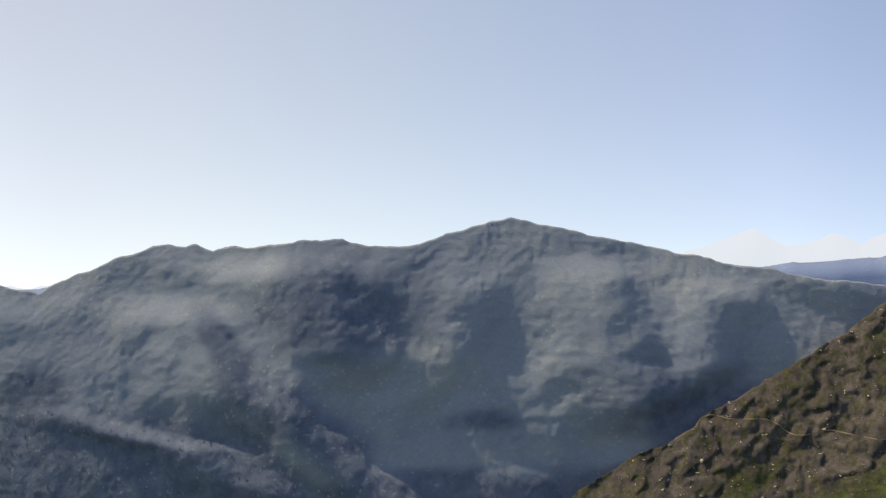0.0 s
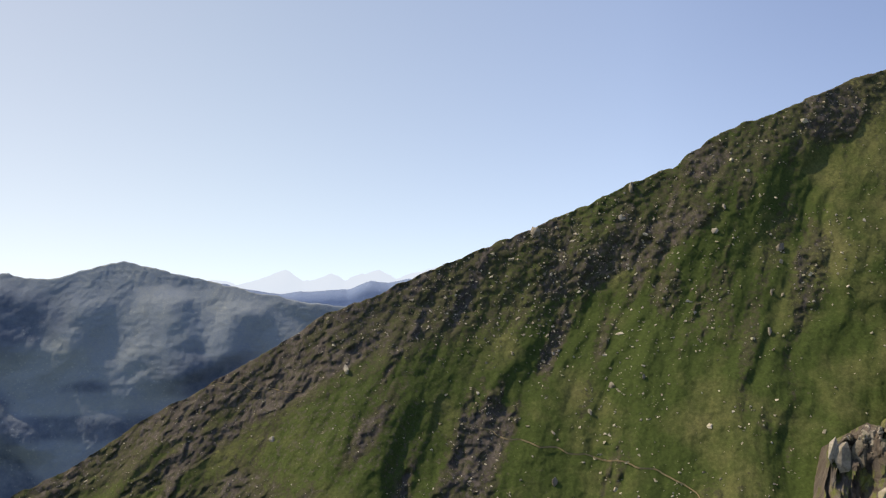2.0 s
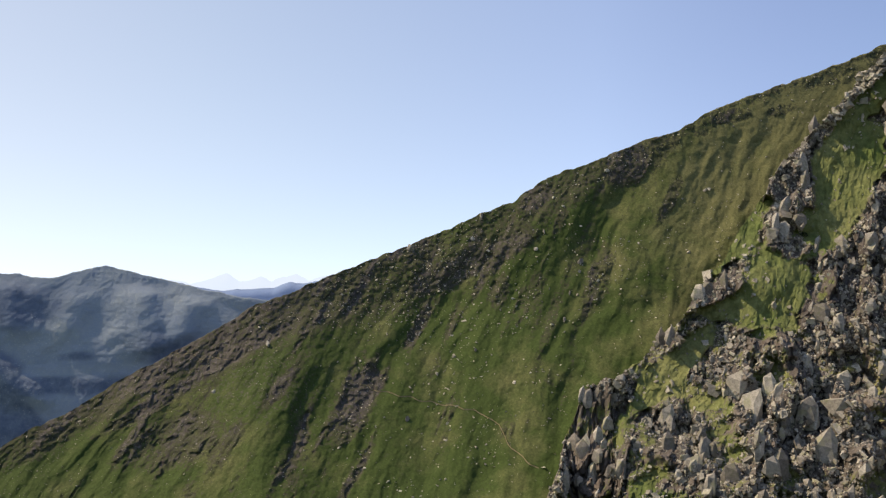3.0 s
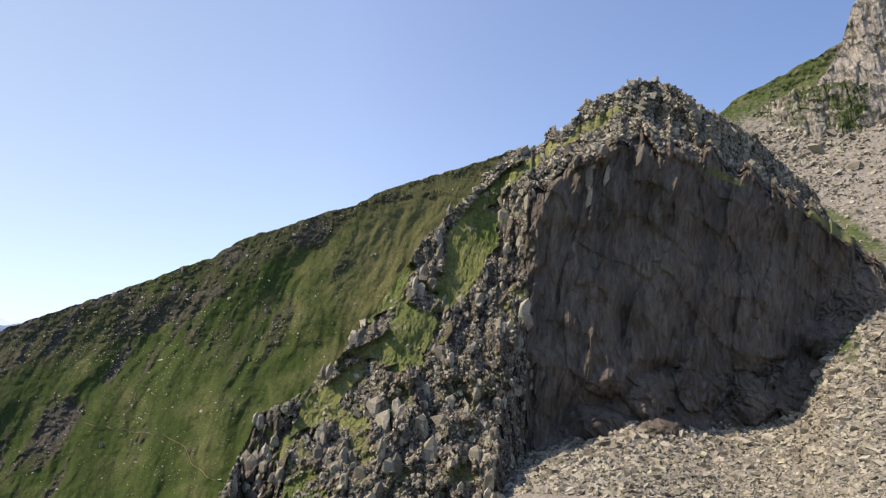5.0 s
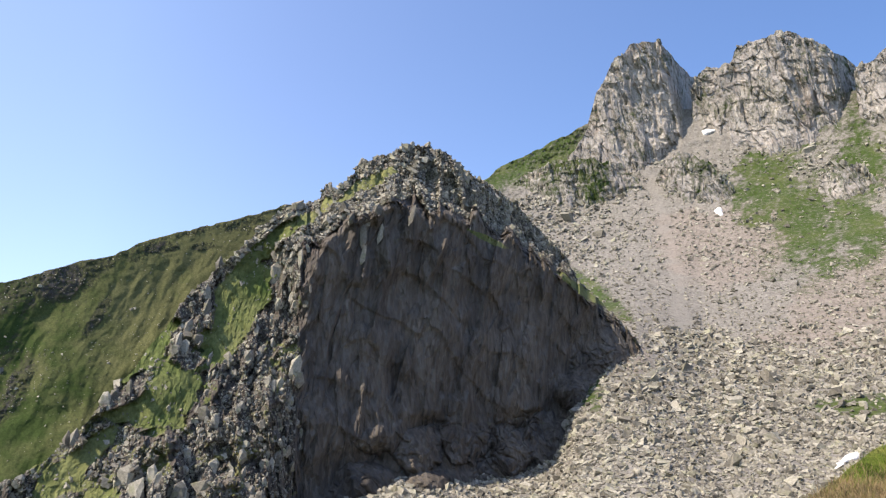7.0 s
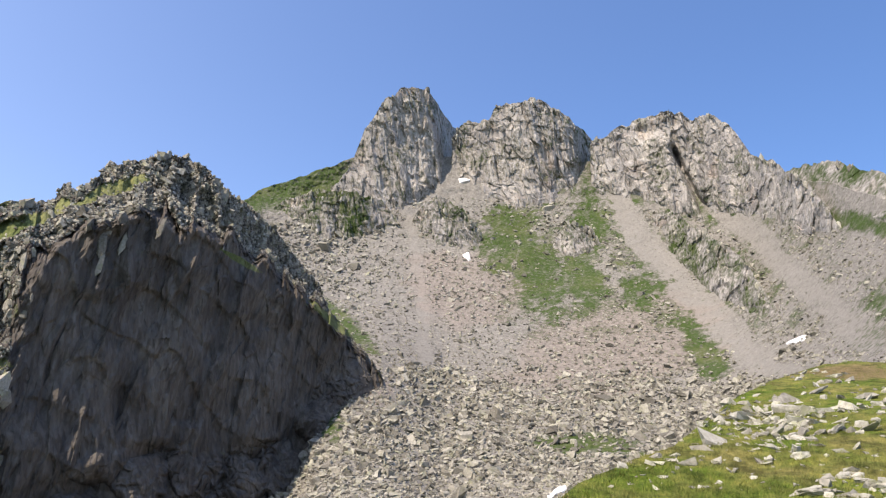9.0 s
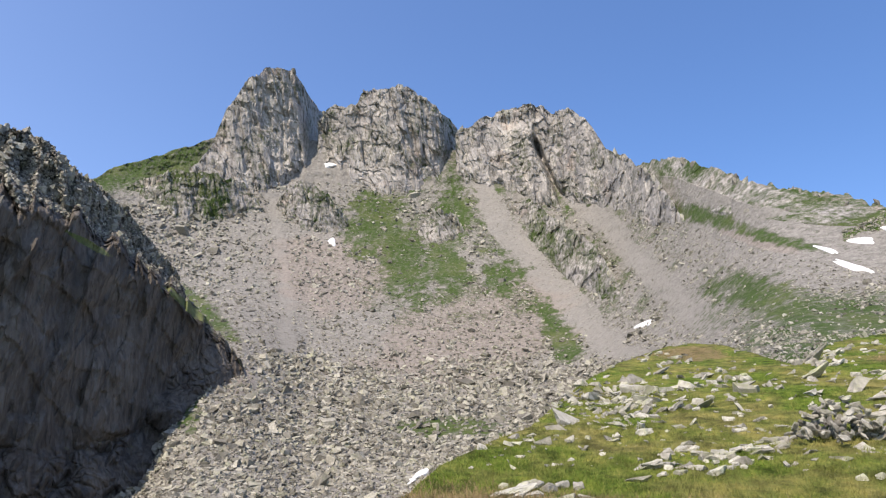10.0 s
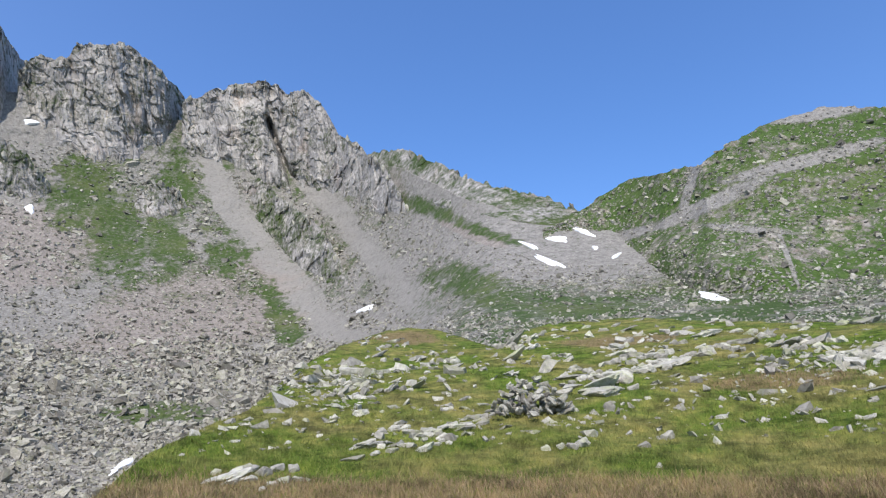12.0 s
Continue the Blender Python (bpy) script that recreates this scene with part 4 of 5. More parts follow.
def shelf_material():
    """Turf of the shelf: green, with drifts of brown seeding grass."""
    n = Nodes("shelf_turf_grown")
    fine = n.noise(3.0, 7, 0.8)
    mid = n.noise(0.5, 5, 0.65)
    green = n.ramp(fine, (0.3, (0.035, 0.06, 0.008)), (0.52, (0.095, 0.15, 0.02)), (0.75, (0.20, 0.23, 0.05)))
    straw = n.ramp(fine, (0.3, (0.13, 0.11, 0.035)), (0.7, (0.32, 0.27, 0.11)))
    brown = n.ramp(fine, (0.3, (0.09, 0.06, 0.032)), (0.7, (0.29, 0.215, 0.12)))
    col = n.mix(n.ramp(mid, (0.40, 0.0), (0.62, 0.75)), green, straw)
    # Darker patches paint in the shade between tussocks.
    tuft_shade = n.noise(1.5, 5, 0.7)
    col = n.mix(1.0, col, n.ramp(tuft_shade, (0.36, (0.5, 0.52, 0.5)), (0.52, (1.0, 1.0, 1.0)), (0.66, (1.3, 1.22, 1.15))), "MULTIPLY")
    bm = n.math("ADD", n.mark("brown"), n.math("MULTIPLY", n.math("SUBTRACT", fine, 0.5), 1.3))
    col = n.mix(n.ramp(bm, (0.35, 0.0), (0.75, 0.85)), col, brown)
    return n.done(col, 0.95, n.noise(6.0, 6, 0.8), 0.7, 0.12, 0.1)


SHELF_MAT = shelf_material()
knoll = land("grass_knoll", (58, 160), 600, 320, KNOLL, [(58, -70), (160, -70)], knoll_radius, knoll_relief, SHELF_MAT, 0.10, 0.8, [(2, 0.8), (6, 5), (14, 16)], False, knoll_marks, 19)
tagged(knoll, "grassy knoll with pale boulders and brown seeding grass", "knoll", kind="structure")


# ================================================================ loose things
rng = np.random.default_rng(7)


def blocks(points, sizes, seed, squash=(0.6, 1.0)):
    """Vertices and quads of many broken blocks, each a box with its corners knocked about."""
    g = np.random.default_rng(seed)
    k = len(points)
    corner = np.array([(x, y, z) for x in (-1, 1) for y in (-1, 1) for z in (-1, 1)], dtype=float) * 0.5
    v = corner[None] * (1 + g.uniform(-0.7, 0.25, (k, 8, 3)))
    v *= np.stack([g.uniform(0.8, 1.5, k), g.uniform(0.6, 1.0, k), g.uniform(squash[0] * 0.6, squash[1] * 0.8, k)], 1)[:, None]
    a, b, c = g.uniform(0, 6.28, k), g.normal(0, 0.45, k), g.normal(0, 0.45, k)
    def turned(v, i, j, t):
        ci, si = np.cos(t)[:, None], np.sin(t)[:, None]
        x, y = v[..., i] * ci - v[..., j] * si, v[..., i] * si + v[..., j] * ci
        v = v.copy()
        v[..., i], v[..., j] = x, y
        return v
    v = turned(turned(turned(v, 1, 2, b), 0, 2, c), 0, 1, a)
    v = v * np.asarray(sizes)[:, None, None] + np.asarray(points)[:, None]
    f = np.array([(0, 1, 3, 2), (4, 6, 7, 5), (0, 4, 5, 1), (2, 3, 7, 6), (0, 2, 6, 4), (1, 5, 7, 3)])
    faces = (np.arange(k)[:, None, None] * 8 + f[None]).reshape(-1, 4)
    return v.reshape(-1, 3), faces


def pick(name, count, keep, seed, tries=6):
    """Random points of a slope, evenly spread as seen from the shelf, where keep(p, az, el) says so."""
    g = np.random.default_rng(seed)
    az, E, P = LAND[name]
    i, j = g.integers(0, len(az) - 1, count * tries), g.integers(0, E.shape[1] - 1, count * tries)
    fi, fj = g.random(count * tries)[:, None], g.random(count * tries)[:, None]
    p = (P[i, j] * (1 - fi) + P[i + 1, j] * fi) * (1 - fj) + (P[i, j + 1] * (1 - fi) + P[i + 1, j + 1] * fi) * fj
    a = az[i] * (1 - fi[:, 0]) + az[i + 1] * fi[:, 0]
    e = E[i, j] * (1 - fj[:, 0]) + E[i, j + 1] * fj[:, 0]
    chance = keep(p, a, e)
    ok = g.random(len(p)) < chance
    return p[ok][:count], a[ok][:count], e[ok][:count]


def stuff(name, label, category, material, points, sizes, seed, squash=(0.6, 1.0)):
    v, f = blocks(points, sizes, seed, squash)
    return tagged(new(name, mesh_from(name, v, f, [material])), label, category, kind="stuff")


# ---- scree blocks
def scree_keep(p, az, el):
    c = scree_coarse(p, az, el)
    return np.clip(0.08 + c, 0, 1) * (1 - 0.65 * smooth(in_chute(az, el), -0.2, 0.4)) * ((az > 51) | (el < -3)) * (el < SCREE_TOP_AT(az) - 3) * (el > -10) * (1 - 0.8 * smooth(spots(az, el, SCREE_GREEN), -0.1, 0.3))


_p, _a, _e = pick("scree_slope", 110000, scree_keep, 11)
_d = np.linalg.norm(_p, axis=1)
_c = scree_coarse(_p, _a, _e)
_s = (_d / 150) * (0.16 + 0.44 * _c) * (1 - 0.35 * smooth(_a, 94, 100)) * np.exp(rng.normal(0, 0.46, len(_p)))
stuff("scree_stones", "countless grey broken blocks lying on the scree", "scree", SCREE_STONE_MAT, _p + np.array([0, 0, 0.1]) * _s[:, None], _s, 12)

# ---- pale stones on the hillside
def hill_keep(p, az, el):
    return (0.05 + 0.4 * smooth(fbm(p / 8, 3, 91), 0.0, 0.4) + 0.5 * np.clip(hill_rock(p, az, el, 0 * az), 0, 1)) * (el > -12)


_p, _a, _e = pick("hillside", 8500, hill_keep, 21)
stuff("hillside_stones", "small pale stones strewn over the green hillside", "stones", STONE_MAT, _p, 0.10 * (0.5 + 0.5 * smooth(_a, 0, 8)) * np.exp(rng.normal(0, 0.55, len(_p))), 22)


# ---- broken slabs on the flank and top of the dark outcrop
def outcrop_keep(p, az, el):
    return (1 - 0.96 * smooth(cliff_green(p, az, el), 0.3, 0.7)) * (1 - smooth(az, 17.2, 18.6) * (1 - smooth(az, 20.2, 21.4)) * smooth(-4.6 - el, 0, 0.5)) * ((az < 38.5) | (el > face_top(az) + 0.6)) * (0.38 + 0.62 * smooth(el, 8, 12))


_p, _a, _e = pick("rock_outcrop", 34000, outcrop_keep, 31)
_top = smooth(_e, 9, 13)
# Paler stone for the sunlit top; darker rubble paints shade beyond bearing 50.
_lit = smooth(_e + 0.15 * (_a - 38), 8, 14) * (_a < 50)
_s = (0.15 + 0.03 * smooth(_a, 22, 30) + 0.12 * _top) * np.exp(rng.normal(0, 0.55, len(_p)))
stuff("flank_rubble", "grey rubble and broken slabs on the flank of the outcrop, darker for shade right of its top", "rubble", RUBBLE_MAT, _p[_lit < 0.5], _s[_lit < 0.5], 32, (0.8, 2.4))
stuff("summit_rubble", "lichened rubble heaped on the top of the outcrop, paler for sunlight", "rubble", SCREE_STONE_MAT, _p[_lit >= 0.5], _s[_lit >= 0.5], 33, (0.6, 1.4))


def shard_mesh(name, seed, material, tall=2.2):
    """One upright broken slab, some twenty facets."""
    g = random.Random(seed)
    bm = bmesh.new()
    bmesh.ops.create_icosphere(bm, subdivisions=1, radius=0.62)
    for v in bm.verts:
        v.co = Vector((max(-0.5, min(0.5, v.co.x * 1.3)), max(-0.22, min(0.22, v.co.y)), v.co.z))
        v.co += Vector((g.uniform(-0.1, 0.1), g.uniform(-0.06, 0.06), g.uniform(-0.12, 0.12)))
        v.co.x *= 1 - 0.45 * max(0, v.co.z)
        v.co.z *= tall
    me = bpy.data.meshes.new(name)
    bm.to_mesh(me)
    bm.free()
    me.materials.append(material)
    return me


SHARDS = [shard_mesh("slab", 700 + k, RUBBLE_MAT, 1.2 + 0.25 * (k % 5)) for k in range(12)]
PALE_SHARDS = [shard_mesh("pinnacle", 740 + k, SCREE_STONE_MAT, 1.2 + 0.2 * (k % 4)) for k in range(8)]


def shards(parent, name, meshes, rows, size, seed, lean=14):
    """Upright slabs standing out of a rock face, each a part of it."""
    g = random.Random(seed)
    for k, (x, y, z) in enumerate(rows):
        w = size * math.exp(g.gauss(0, 0.35))
        m = pose(x, y, z + 0.3 * w, g.uniform(-lean, lean), g.uniform(2, 2 * lean), g.uniform(-70, 30)) @ Matrix.Diagonal((w, w, w, 1))
        part(name, meshes[k % len(meshes)], parent, "", m)


_p, _a, _e = pick("rock_outcrop", 290, lambda p, a, e: (a > 17.5) * (a < 39) * (1 - smooth(cliff_green(p, a, e), 0.2, 0.5)) + 0.0, 33)
shards(rock_outcrop, "slab", SHARDS, _p, 1.0, 34, 10)
# Paler stone on the rim slabs stands in for sun catching them.
_p, _a, _e = pick("rock_outcrop", 90, lambda p, a, e: (a > 38) * (a < 53) * (np.abs(e - face_top(a)) < 0.5) * 1.0, 35)
shards(rock_outcrop, "slab", PALE_SHARDS, _p, 0.8, 36, 22)
FINS = [shard_mesh("fin", 770 + k, RUBBLE_MAT, 3.0 + 0.4 * (k % 4)) for k in range(6)]
_p, _a, _e = pick("rock_outcrop", 46, lambda p, a, e: (a > 37.5) * (a < 48) * (face_top(a) - e > 0.3) * (face_top(a) - e < 3.2) * 1.0, 43)
shards(rock_outcrop, "fin", FINS, _p * 0.993, 0.75, 44, 9)
_p, _a, _e = pick("rock_outcrop", 50, lambda p, a, e: (a > 35) * (a < 52) * (along(CLIFF, a) - e < 0.35) * 1.0, 37)
shards(rock_outcrop, "slab", SHARDS, _p, 1.2, 38)
for _ob in [o for o in scene.objects if o.name.startswith(("rock_tower", "rock_peak", "rock_ridge", "rock_band", "rock_buttress", "rock_outcrop")) and o is not rock_outcrop]:
    _n = _ob.name
    _az, _E, _P = LAND_OF[_n]
    _g = np.random.default_rng(len(_n) * 13 + int(_az[0]))
    _i = _g.integers(4, len(_az) - 4, 30)
    _j = _E.shape[1] - 1 - (_g.random(30) ** 2 * (14 if "p" in _n[:6] else 80)).astype(int)
    shards(_ob, "pinnacle", PALE_SHARDS, _P[_i, _j] - np.array([0, 0, 0.8]), 1.3, 39, 16)


# ---- blocks on the green mountain and the plateau
_p, _a, _e = pick("green_mountain", 9000, lambda p, a, e: 0.4 + 0.6 * smooth(fbm(p / 20, 3, 95), -0.1, 0.3), 41)
stuff("mountain_stones", "grey blocks scattered over the green mountain", "stones", SCREE_STONE_MAT, _p, 0.3 * np.exp(rng.normal(0, 0.5, len(_p))), 42)


# ---- boulders, each its own thing
def boulder_mesh(name, seed, material, squash=0.62, cuts=14):
    """A block split along flat faces, with slightly worn edges."""
    g = random.Random(seed)
    bm = bmesh.new()
    bmesh.ops.create_icosphere(bm, subdivisions=4, radius=1.0)
    planes = []
    for _ in range(cuts):
        d = Vector((g.gauss(0, 1), g.gauss(0, 1), g.gauss(0, 0.9))).normalized()
        planes.append((d, g.uniform(0.5, 0.92)))
    planes.append((Vector((g.uniform(-0.5, 0.5), g.uniform(-0.5, 0.5), 1)).normalized(), g.uniform(0.45, 0.65)))
    for v in bm.verts:
        for _ in range(2):
            for d, lim in planes:
                over = v.co.dot(d) - lim
                if over > 0:
                    v.co -= d * over
        at = v.co * 2.3 + Vector((seed, 0, 0))
        v.co *= 1 + 0.13 * noise.noise(at) + 0.06 * noise.noise(at * 2.7) + 0.03 * noise.noise(at * 7)
    sx, sy, sz = 1.0, g.uniform(0.45, 0.8), squash * g.uniform(0.7, 1.1)
    wide = max(abs(v.co.x) for v in bm.verts)
    for v in bm.verts:
        v.co = Vector((v.co.x * sx / wide, v.co.y * sy / wide, v.co.z * sz / wide + 0.25 * v.co.x * (seed % 3 - 1) * 0.3))
    me = bpy.data.meshes.new(name)
    bm.to_mesh(me)
    bm.free()
    me.materials.append(material)
    return me


PALE_BOULDERS = [boulder_mesh("boulder", 500 + k, STONE_MAT, 0.5 + 0.05 * (k % 4)) for k in range(10)]
FLAT_STONES = [boulder_mesh("boulder", 520 + k, STONE_MAT, 0.34 + 0.04 * (k % 3), 18) for k in range(10)]
SCREE_BOULDERS = [boulder_mesh("boulder", 540 + k, SCREE_STONE_MAT, 0.7) for k in range(8)]


def boulder(place, width, height, label, group, meshes, k, turn=None, lean=8.0, rise=0.0):
    """A boulder of that width and height, sunk a little into the ground."""
    g = random.Random(k * 7 + 3)
    ob = new("boulder", meshes[k % len(meshes)])
    zmax = max(v.co.z for v in ob.data.vertices)
    ob.matrix_basis = pose(place.x, place.y, place.z + 0.18 * height, g.uniform(-lean, lean), g.uniform(-lean, lean) - rise, g.uniform(0, 360) if turn is None else turn) @ Matrix.Diagonal((width / 2, width / 2 * g.uniform(0.8, 1.1), height * 0.75 / zmax, 1))
    return tagged(ob, label, "boulder", group)


# bearing, elevation, width and height in metres
KNOLL_BOULDERS = [(98.4, 2.9, 1.15, 0.61), (95.2, 1.1, 0.70, 0.33), (96.2, 1.4, 0.46, 0.31), (92.3, -0.6, 0.48, 0.24), (94.6, 4.4, 0.73, 0.32), (92.5, 4.6, 0.66, 0.28), (90.8, 1.7, 0.70, 0.29), (97.6, -2.4, 0.89, 0.30),
                  (85.0, -4.4, 1.33, 0.45), (92.8, -2.9, 0.50, 0.23), (100.5, -1.2, 0.46, 0.20), (101.5, 2.3, 0.30, 0.17), (89.2, 0.9, 0.30, 0.18), (99.0, -1.7, 0.37, 0.12), (99.9, 0.2, 0.36, 0.11), (95.8, 2.5, 0.38, 0.14),
                  (90.4, 4.1, 0.43, 0.19), (87.0, 2.4, 0.31, 0.17), (83.1, -0.8, 0.31, 0.16), (102.7, 4.6, 0.40, 0.25)]
SHELF_BOULDERS = [(112.0, 2.5, 1.38, 0.59), (113.5, 2.0, 0.98, 0.49), (109.9, 1.5, 1.03, 0.41), (110.8, 0.9, 0.90, 0.24), (107.1, -3.4, 0.77, 0.28), (106.9, 3.1, 0.81, 0.22), (110.5, -0.9, 0.34, 0.39), (114.2, -3.0, 0.36, 0.23),
                  (112.6, -3.5, 0.30, 0.15), (117.5, -3.4, 0.15, 0.26), (113.5, -4.9, 0.14, 0.12), (125.0, 2.9, 1.08, 0.83), (127.9, 2.3, 0.74, 0.74), (117.4, 2.7, 0.60, 0.49), (119.2, 2.4, 0.37, 0.20), (122.9, 3.1, 0.81, 0.26),
                  (104.5, 3.9, 1.11, 0.31), (108.7, 1.8, 0.64, 0.22), (114.0, 3.0, 0.91, 0.22), (107.7, 2.7, 0.53, 0.18), (105.7, 1.0, 0.42, 0.20), (127.0, -1.9, 0.36, 0.10), (112.2, 0.5, 0.34, 0.20)]
# lines of split slabs that break through the turf: bearing and elevation of both ends, how many, their width in metres, their rise
SLAB_LINES = [(90.2, 0.9, 94.6, 1.2, 8, 0.5, 45), (94.6, 1.2, 100.2, 2.9, 6, 0.5, 30), (91.4, -3.0, 96.5, -2.5, 7, 0.5, 20), (96.8, -2.5, 101.5, -1.3, 7, 0.6, 20), (106.8, 1.0, 110, 1.2, 6, 0.7, 15), (108.8, 0.8, 115.5, 2.7, 13, 0.9, 12),
              (103.0, 3.4, 105.6, 5.2, 7, 0.7, 45), (114, 3.0, 122, 3.2, 8, 0.7, 15), (122, 2.8, 129, 2.4, 8, 0.9, 25), (82.4, -4.9, 87.4, -4.6, 5, 0.5, 8), (92.4, 4.5, 94.0, 4.4, 3, 0.5, 30), (104, 4.4, 114, 4.8, 7, 0.6, 20), (114, 4.6, 128, 3.8, 10, 0.8, 15)]


def slab_group(az, el, wide, tall, count, seed, rise=25.0, slope=0.0):
    """Split slabs lying side by side in the turf, all with the same strike."""
    g = random.Random(seed)
    for k in range(count):
        f = (k + 0.5) / count - 0.5 + g.uniform(-0.2, 0.2) / count
        far = math.hypot(*on("grass_knoll", az, el).xy)
        a = az + math.degrees(f * wide / far)
        e = el + slope * f * wide + g.uniform(-0.25, 0.25)
        w = wide / count * g.uniform(1.0, 1.7)
        boulder(on("grass_knoll", a, e), w, min(tall * g.uniform(0.5, 1.0), 0.45 * w), "pale lichened slab sticking out of the turf of the knoll", "slabs on the knoll", FLAT_STONES, seed * 7 + k, -a + g.uniform(-35, 35), 10.0, g.uniform(0.4, 1.3) * rise)


for _k, (_az, _el, _w, _h) in enumerate(KNOLL_BOULDERS + SHELF_BOULDERS):
    if _w > 0.6:
        slab_group(_az, _el, 1.1 * _w, 0.7 * _h, 2 + int(3.2 * _w), 200 + _k)
    else:
        boulder(on("grass_knoll", _az, _el), 0.95 * _w, 0.6 * _h, "pale lichened boulder sunk in the turf of the knoll", "boulders on the knoll", PALE_BOULDERS if _k % 3 == 0 else FLAT_STONES, _k, -_az + random.uniform(-25, 25), 12.0, 20.0)
for _k, (_a0, _e0, _a1, _e1, _n, _w, _rise) in enumerate(SLAB_LINES):
    _g = random.Random(300 + _k)
    for _i in range(_n):
        _f = (_i + 0.5) / _n + _g.uniform(-0.3, 0.3) / _n
        slab_group(_a0 + (_a1 - _a0) * _f, _e0 + (_e1 - _e0) * _f + _g.gauss(0, 0.5), _w * _g.uniform(0.5, 1.4), 0.24 * _w, _g.randint(1, 3), 400 + 20 * _k + _i, _rise)


def knoll_keep(p, az, el):
    belt = np.exp(-((el - along([(85, 0.8), (95, 1.6), (104, 0.5), (112, 2.2), (130, 2.6)], az)) / 1.5) ** 2)
    return np.clip(0.10 + 0.9 * belt * smooth(fbm(p / 3, 3, 97), -0.15, 0.3), 0, 1) * (el > -4) * (az > 80) * (az < 131)


_p, _a, _e = pick("grass_knoll", 2200, lambda p, a, e: knoll_keep(p, a, e) * (e > -3), 55, 60)
stuff("knoll_stones", "small pale stones in the turf of the knoll", "stones", STONE_MAT, _p, 0.13 * np.exp(rng.normal(0, 0.55, len(_p))) * np.linalg.norm(_p, axis=1) / 20, 56, (0.35, 0.7))

_p, _a, _e = pick("scree_slope", 55, lambda p, a, e: (scree_coarse(p, a, e) > 0.4) * (a > 58) * (e > -6) * (e < 9) * 1.0, 61)
for _k, _q in enumerate(_p):
    _w = float(np.linalg.norm(_q)) / 150 * 1.5 * math.exp(rng.normal(0, 0.35))
    boulder(Vector(_q), _w, _w * 0.6, "large grey boulder among the scree blocks", "boulders on the scree", SCREE_BOULDERS, _k, None, 25)

for _k, (_az, _el, _w) in enumerate([(11.7, -3.2, 1.1), (13.0, -2.8, 0.9), (19.4, 2.6, 1.5), (18.7, 0.7, 1.0), (16.7, 3.3, 1.1), (18.3, -0.9, 1.2), (9.0, -6.8, 1.3), (10.7, -4.2, 0.8), (-2.1, -5.3, 1.0), (0.8, -2.6, 1.4), (19.3, 2.0, 0.9),
                                     (13.4, 5.3, 1.7), (9.1, 3.2, 2.0), (17.2, 4.4, 0.8), (12.9, 3.9, 1.2)]):
    boulder(on("hillside", _az, _el), 0.6 * _w, _w * 0.42, "pale boulder lying on the green hillside", "boulders on the hillside", SCREE_BOULDERS, _k)


# ---- the heap of stones on the knoll
def stone_heap(az, el, width, height, count):
    base = on("grass_knoll", az, el)
    heap = new("stone_heap")
    heap.matrix_basis = pose(base.x, base.y, base.z - 0.05, 0, 0, -az)
    tagged(heap, "loose heap of grey and pale flat stones on the turf", "stone heap")
    g = random.Random(5)
    for k in range(count):
        t = g.random() ** 0.6
        x, y = g.gauss(0, 0.30) * width, g.gauss(0, 0.22) * width
        top = max(0.0, 1 - (abs(x) / (0.62 * width)) ** 1.3) * max(0.0, 1 - abs(y) / (0.6 * width))
        w = g.uniform(0.12, 0.32)
        z = top * height * 0.75 * t
        m = pose(x, y, z, g.uniform(-75, 75), g.uniform(-60, 60), g.uniform(0, 360)) @ Matrix.Diagonal((w / 2, w / 2, w * 0.36, 1))
        part("stone", SCREE_BOULDERS[k % 8], heap, "", m)
    return heap


stone_heap(104.8, -0.9, 1.75, 1.25, 170)


# ---- old snow
def snow_patch(where, az, el, wide, tall, lean, lift, k):
    """A lens of old snow, thin at its rim."""
    g = np.random.default_rng(900 + k)
    na, nr = 28, 7
    ph = np.linspace(0, 2 * math.pi, na, endpoint=False)
    rim = 1 + 0.22 * np.sin(2 * ph + g.uniform(0, 6)) + 0.16 * np.sin(3 * ph + g.uniform(0, 6)) + 0.09 * np.sin(5 * ph + g.uniform(0, 6)) + g.normal(0, 0.05, na)
    c, s = math.cos(radians(lean)), math.sin(radians(lean))
    verts = []
    for j in range(nr):
        f = j / (nr - 1)
        for i in range(na):
            u, v = wide * rim[i] * f * math.cos(ph[i]), tall * rim[i] * f * math.sin(ph[i])
            p = on(where, az + u * c - v * s, el + u * s + v * c)
            back = (p - Vector((0, 0, EYE))).normalized()
            verts.append(p - back * lift * (1 - f ** 4) + Vector((0, 0, 0.2 * (1 - f ** 2) - 0.25 * f ** 6)))
    faces = []
    for j in range(nr - 1):
        for i in range(na):
            faces.append((j * na + i, (j + 1) * na + i, (j + 1) * na + (i + 1) % na, j * na + (i + 1) % na))
    ob = new("snow_patch", mesh_from("snow_patch", np.array([tuple(v) for v in verts]), np.array(faces), [SNOW_MAT], False))
    return tagged(ob, "white patch of old snow lying in a hollow", "snow patch", "snow patches")


for _k, _row in enumerate([(69.4, 19.35, 0.45, 0.2, -8), (69.7, 13.7, 0.32, 0.28, 20), (92.9, 7.15, 0.62, 0.24, 18), (107.6, 11.75, 0.75, 0.27, -12), (109.3, 12.25, 1.1, 0.22, -22), (105.4, 11.4, 0.95, 0.14, -28), (106.8, 10.15, 1.5, 0.2, -26),
                           (110.3, 10.9, 0.3, 0.14, 0), (113.2, 11.1, 0.4, 0.2, 30), (118.2, 6.75, 1.3, 0.24, -14), (76.2, -3.3, 0.9, 0.3, 32), (111.8, 10.2, 0.4, 0.14, 30)]):
    snow_patch("scree_slope", *_row, 1.6 if _row[0] < 95 else 0.7, _k)


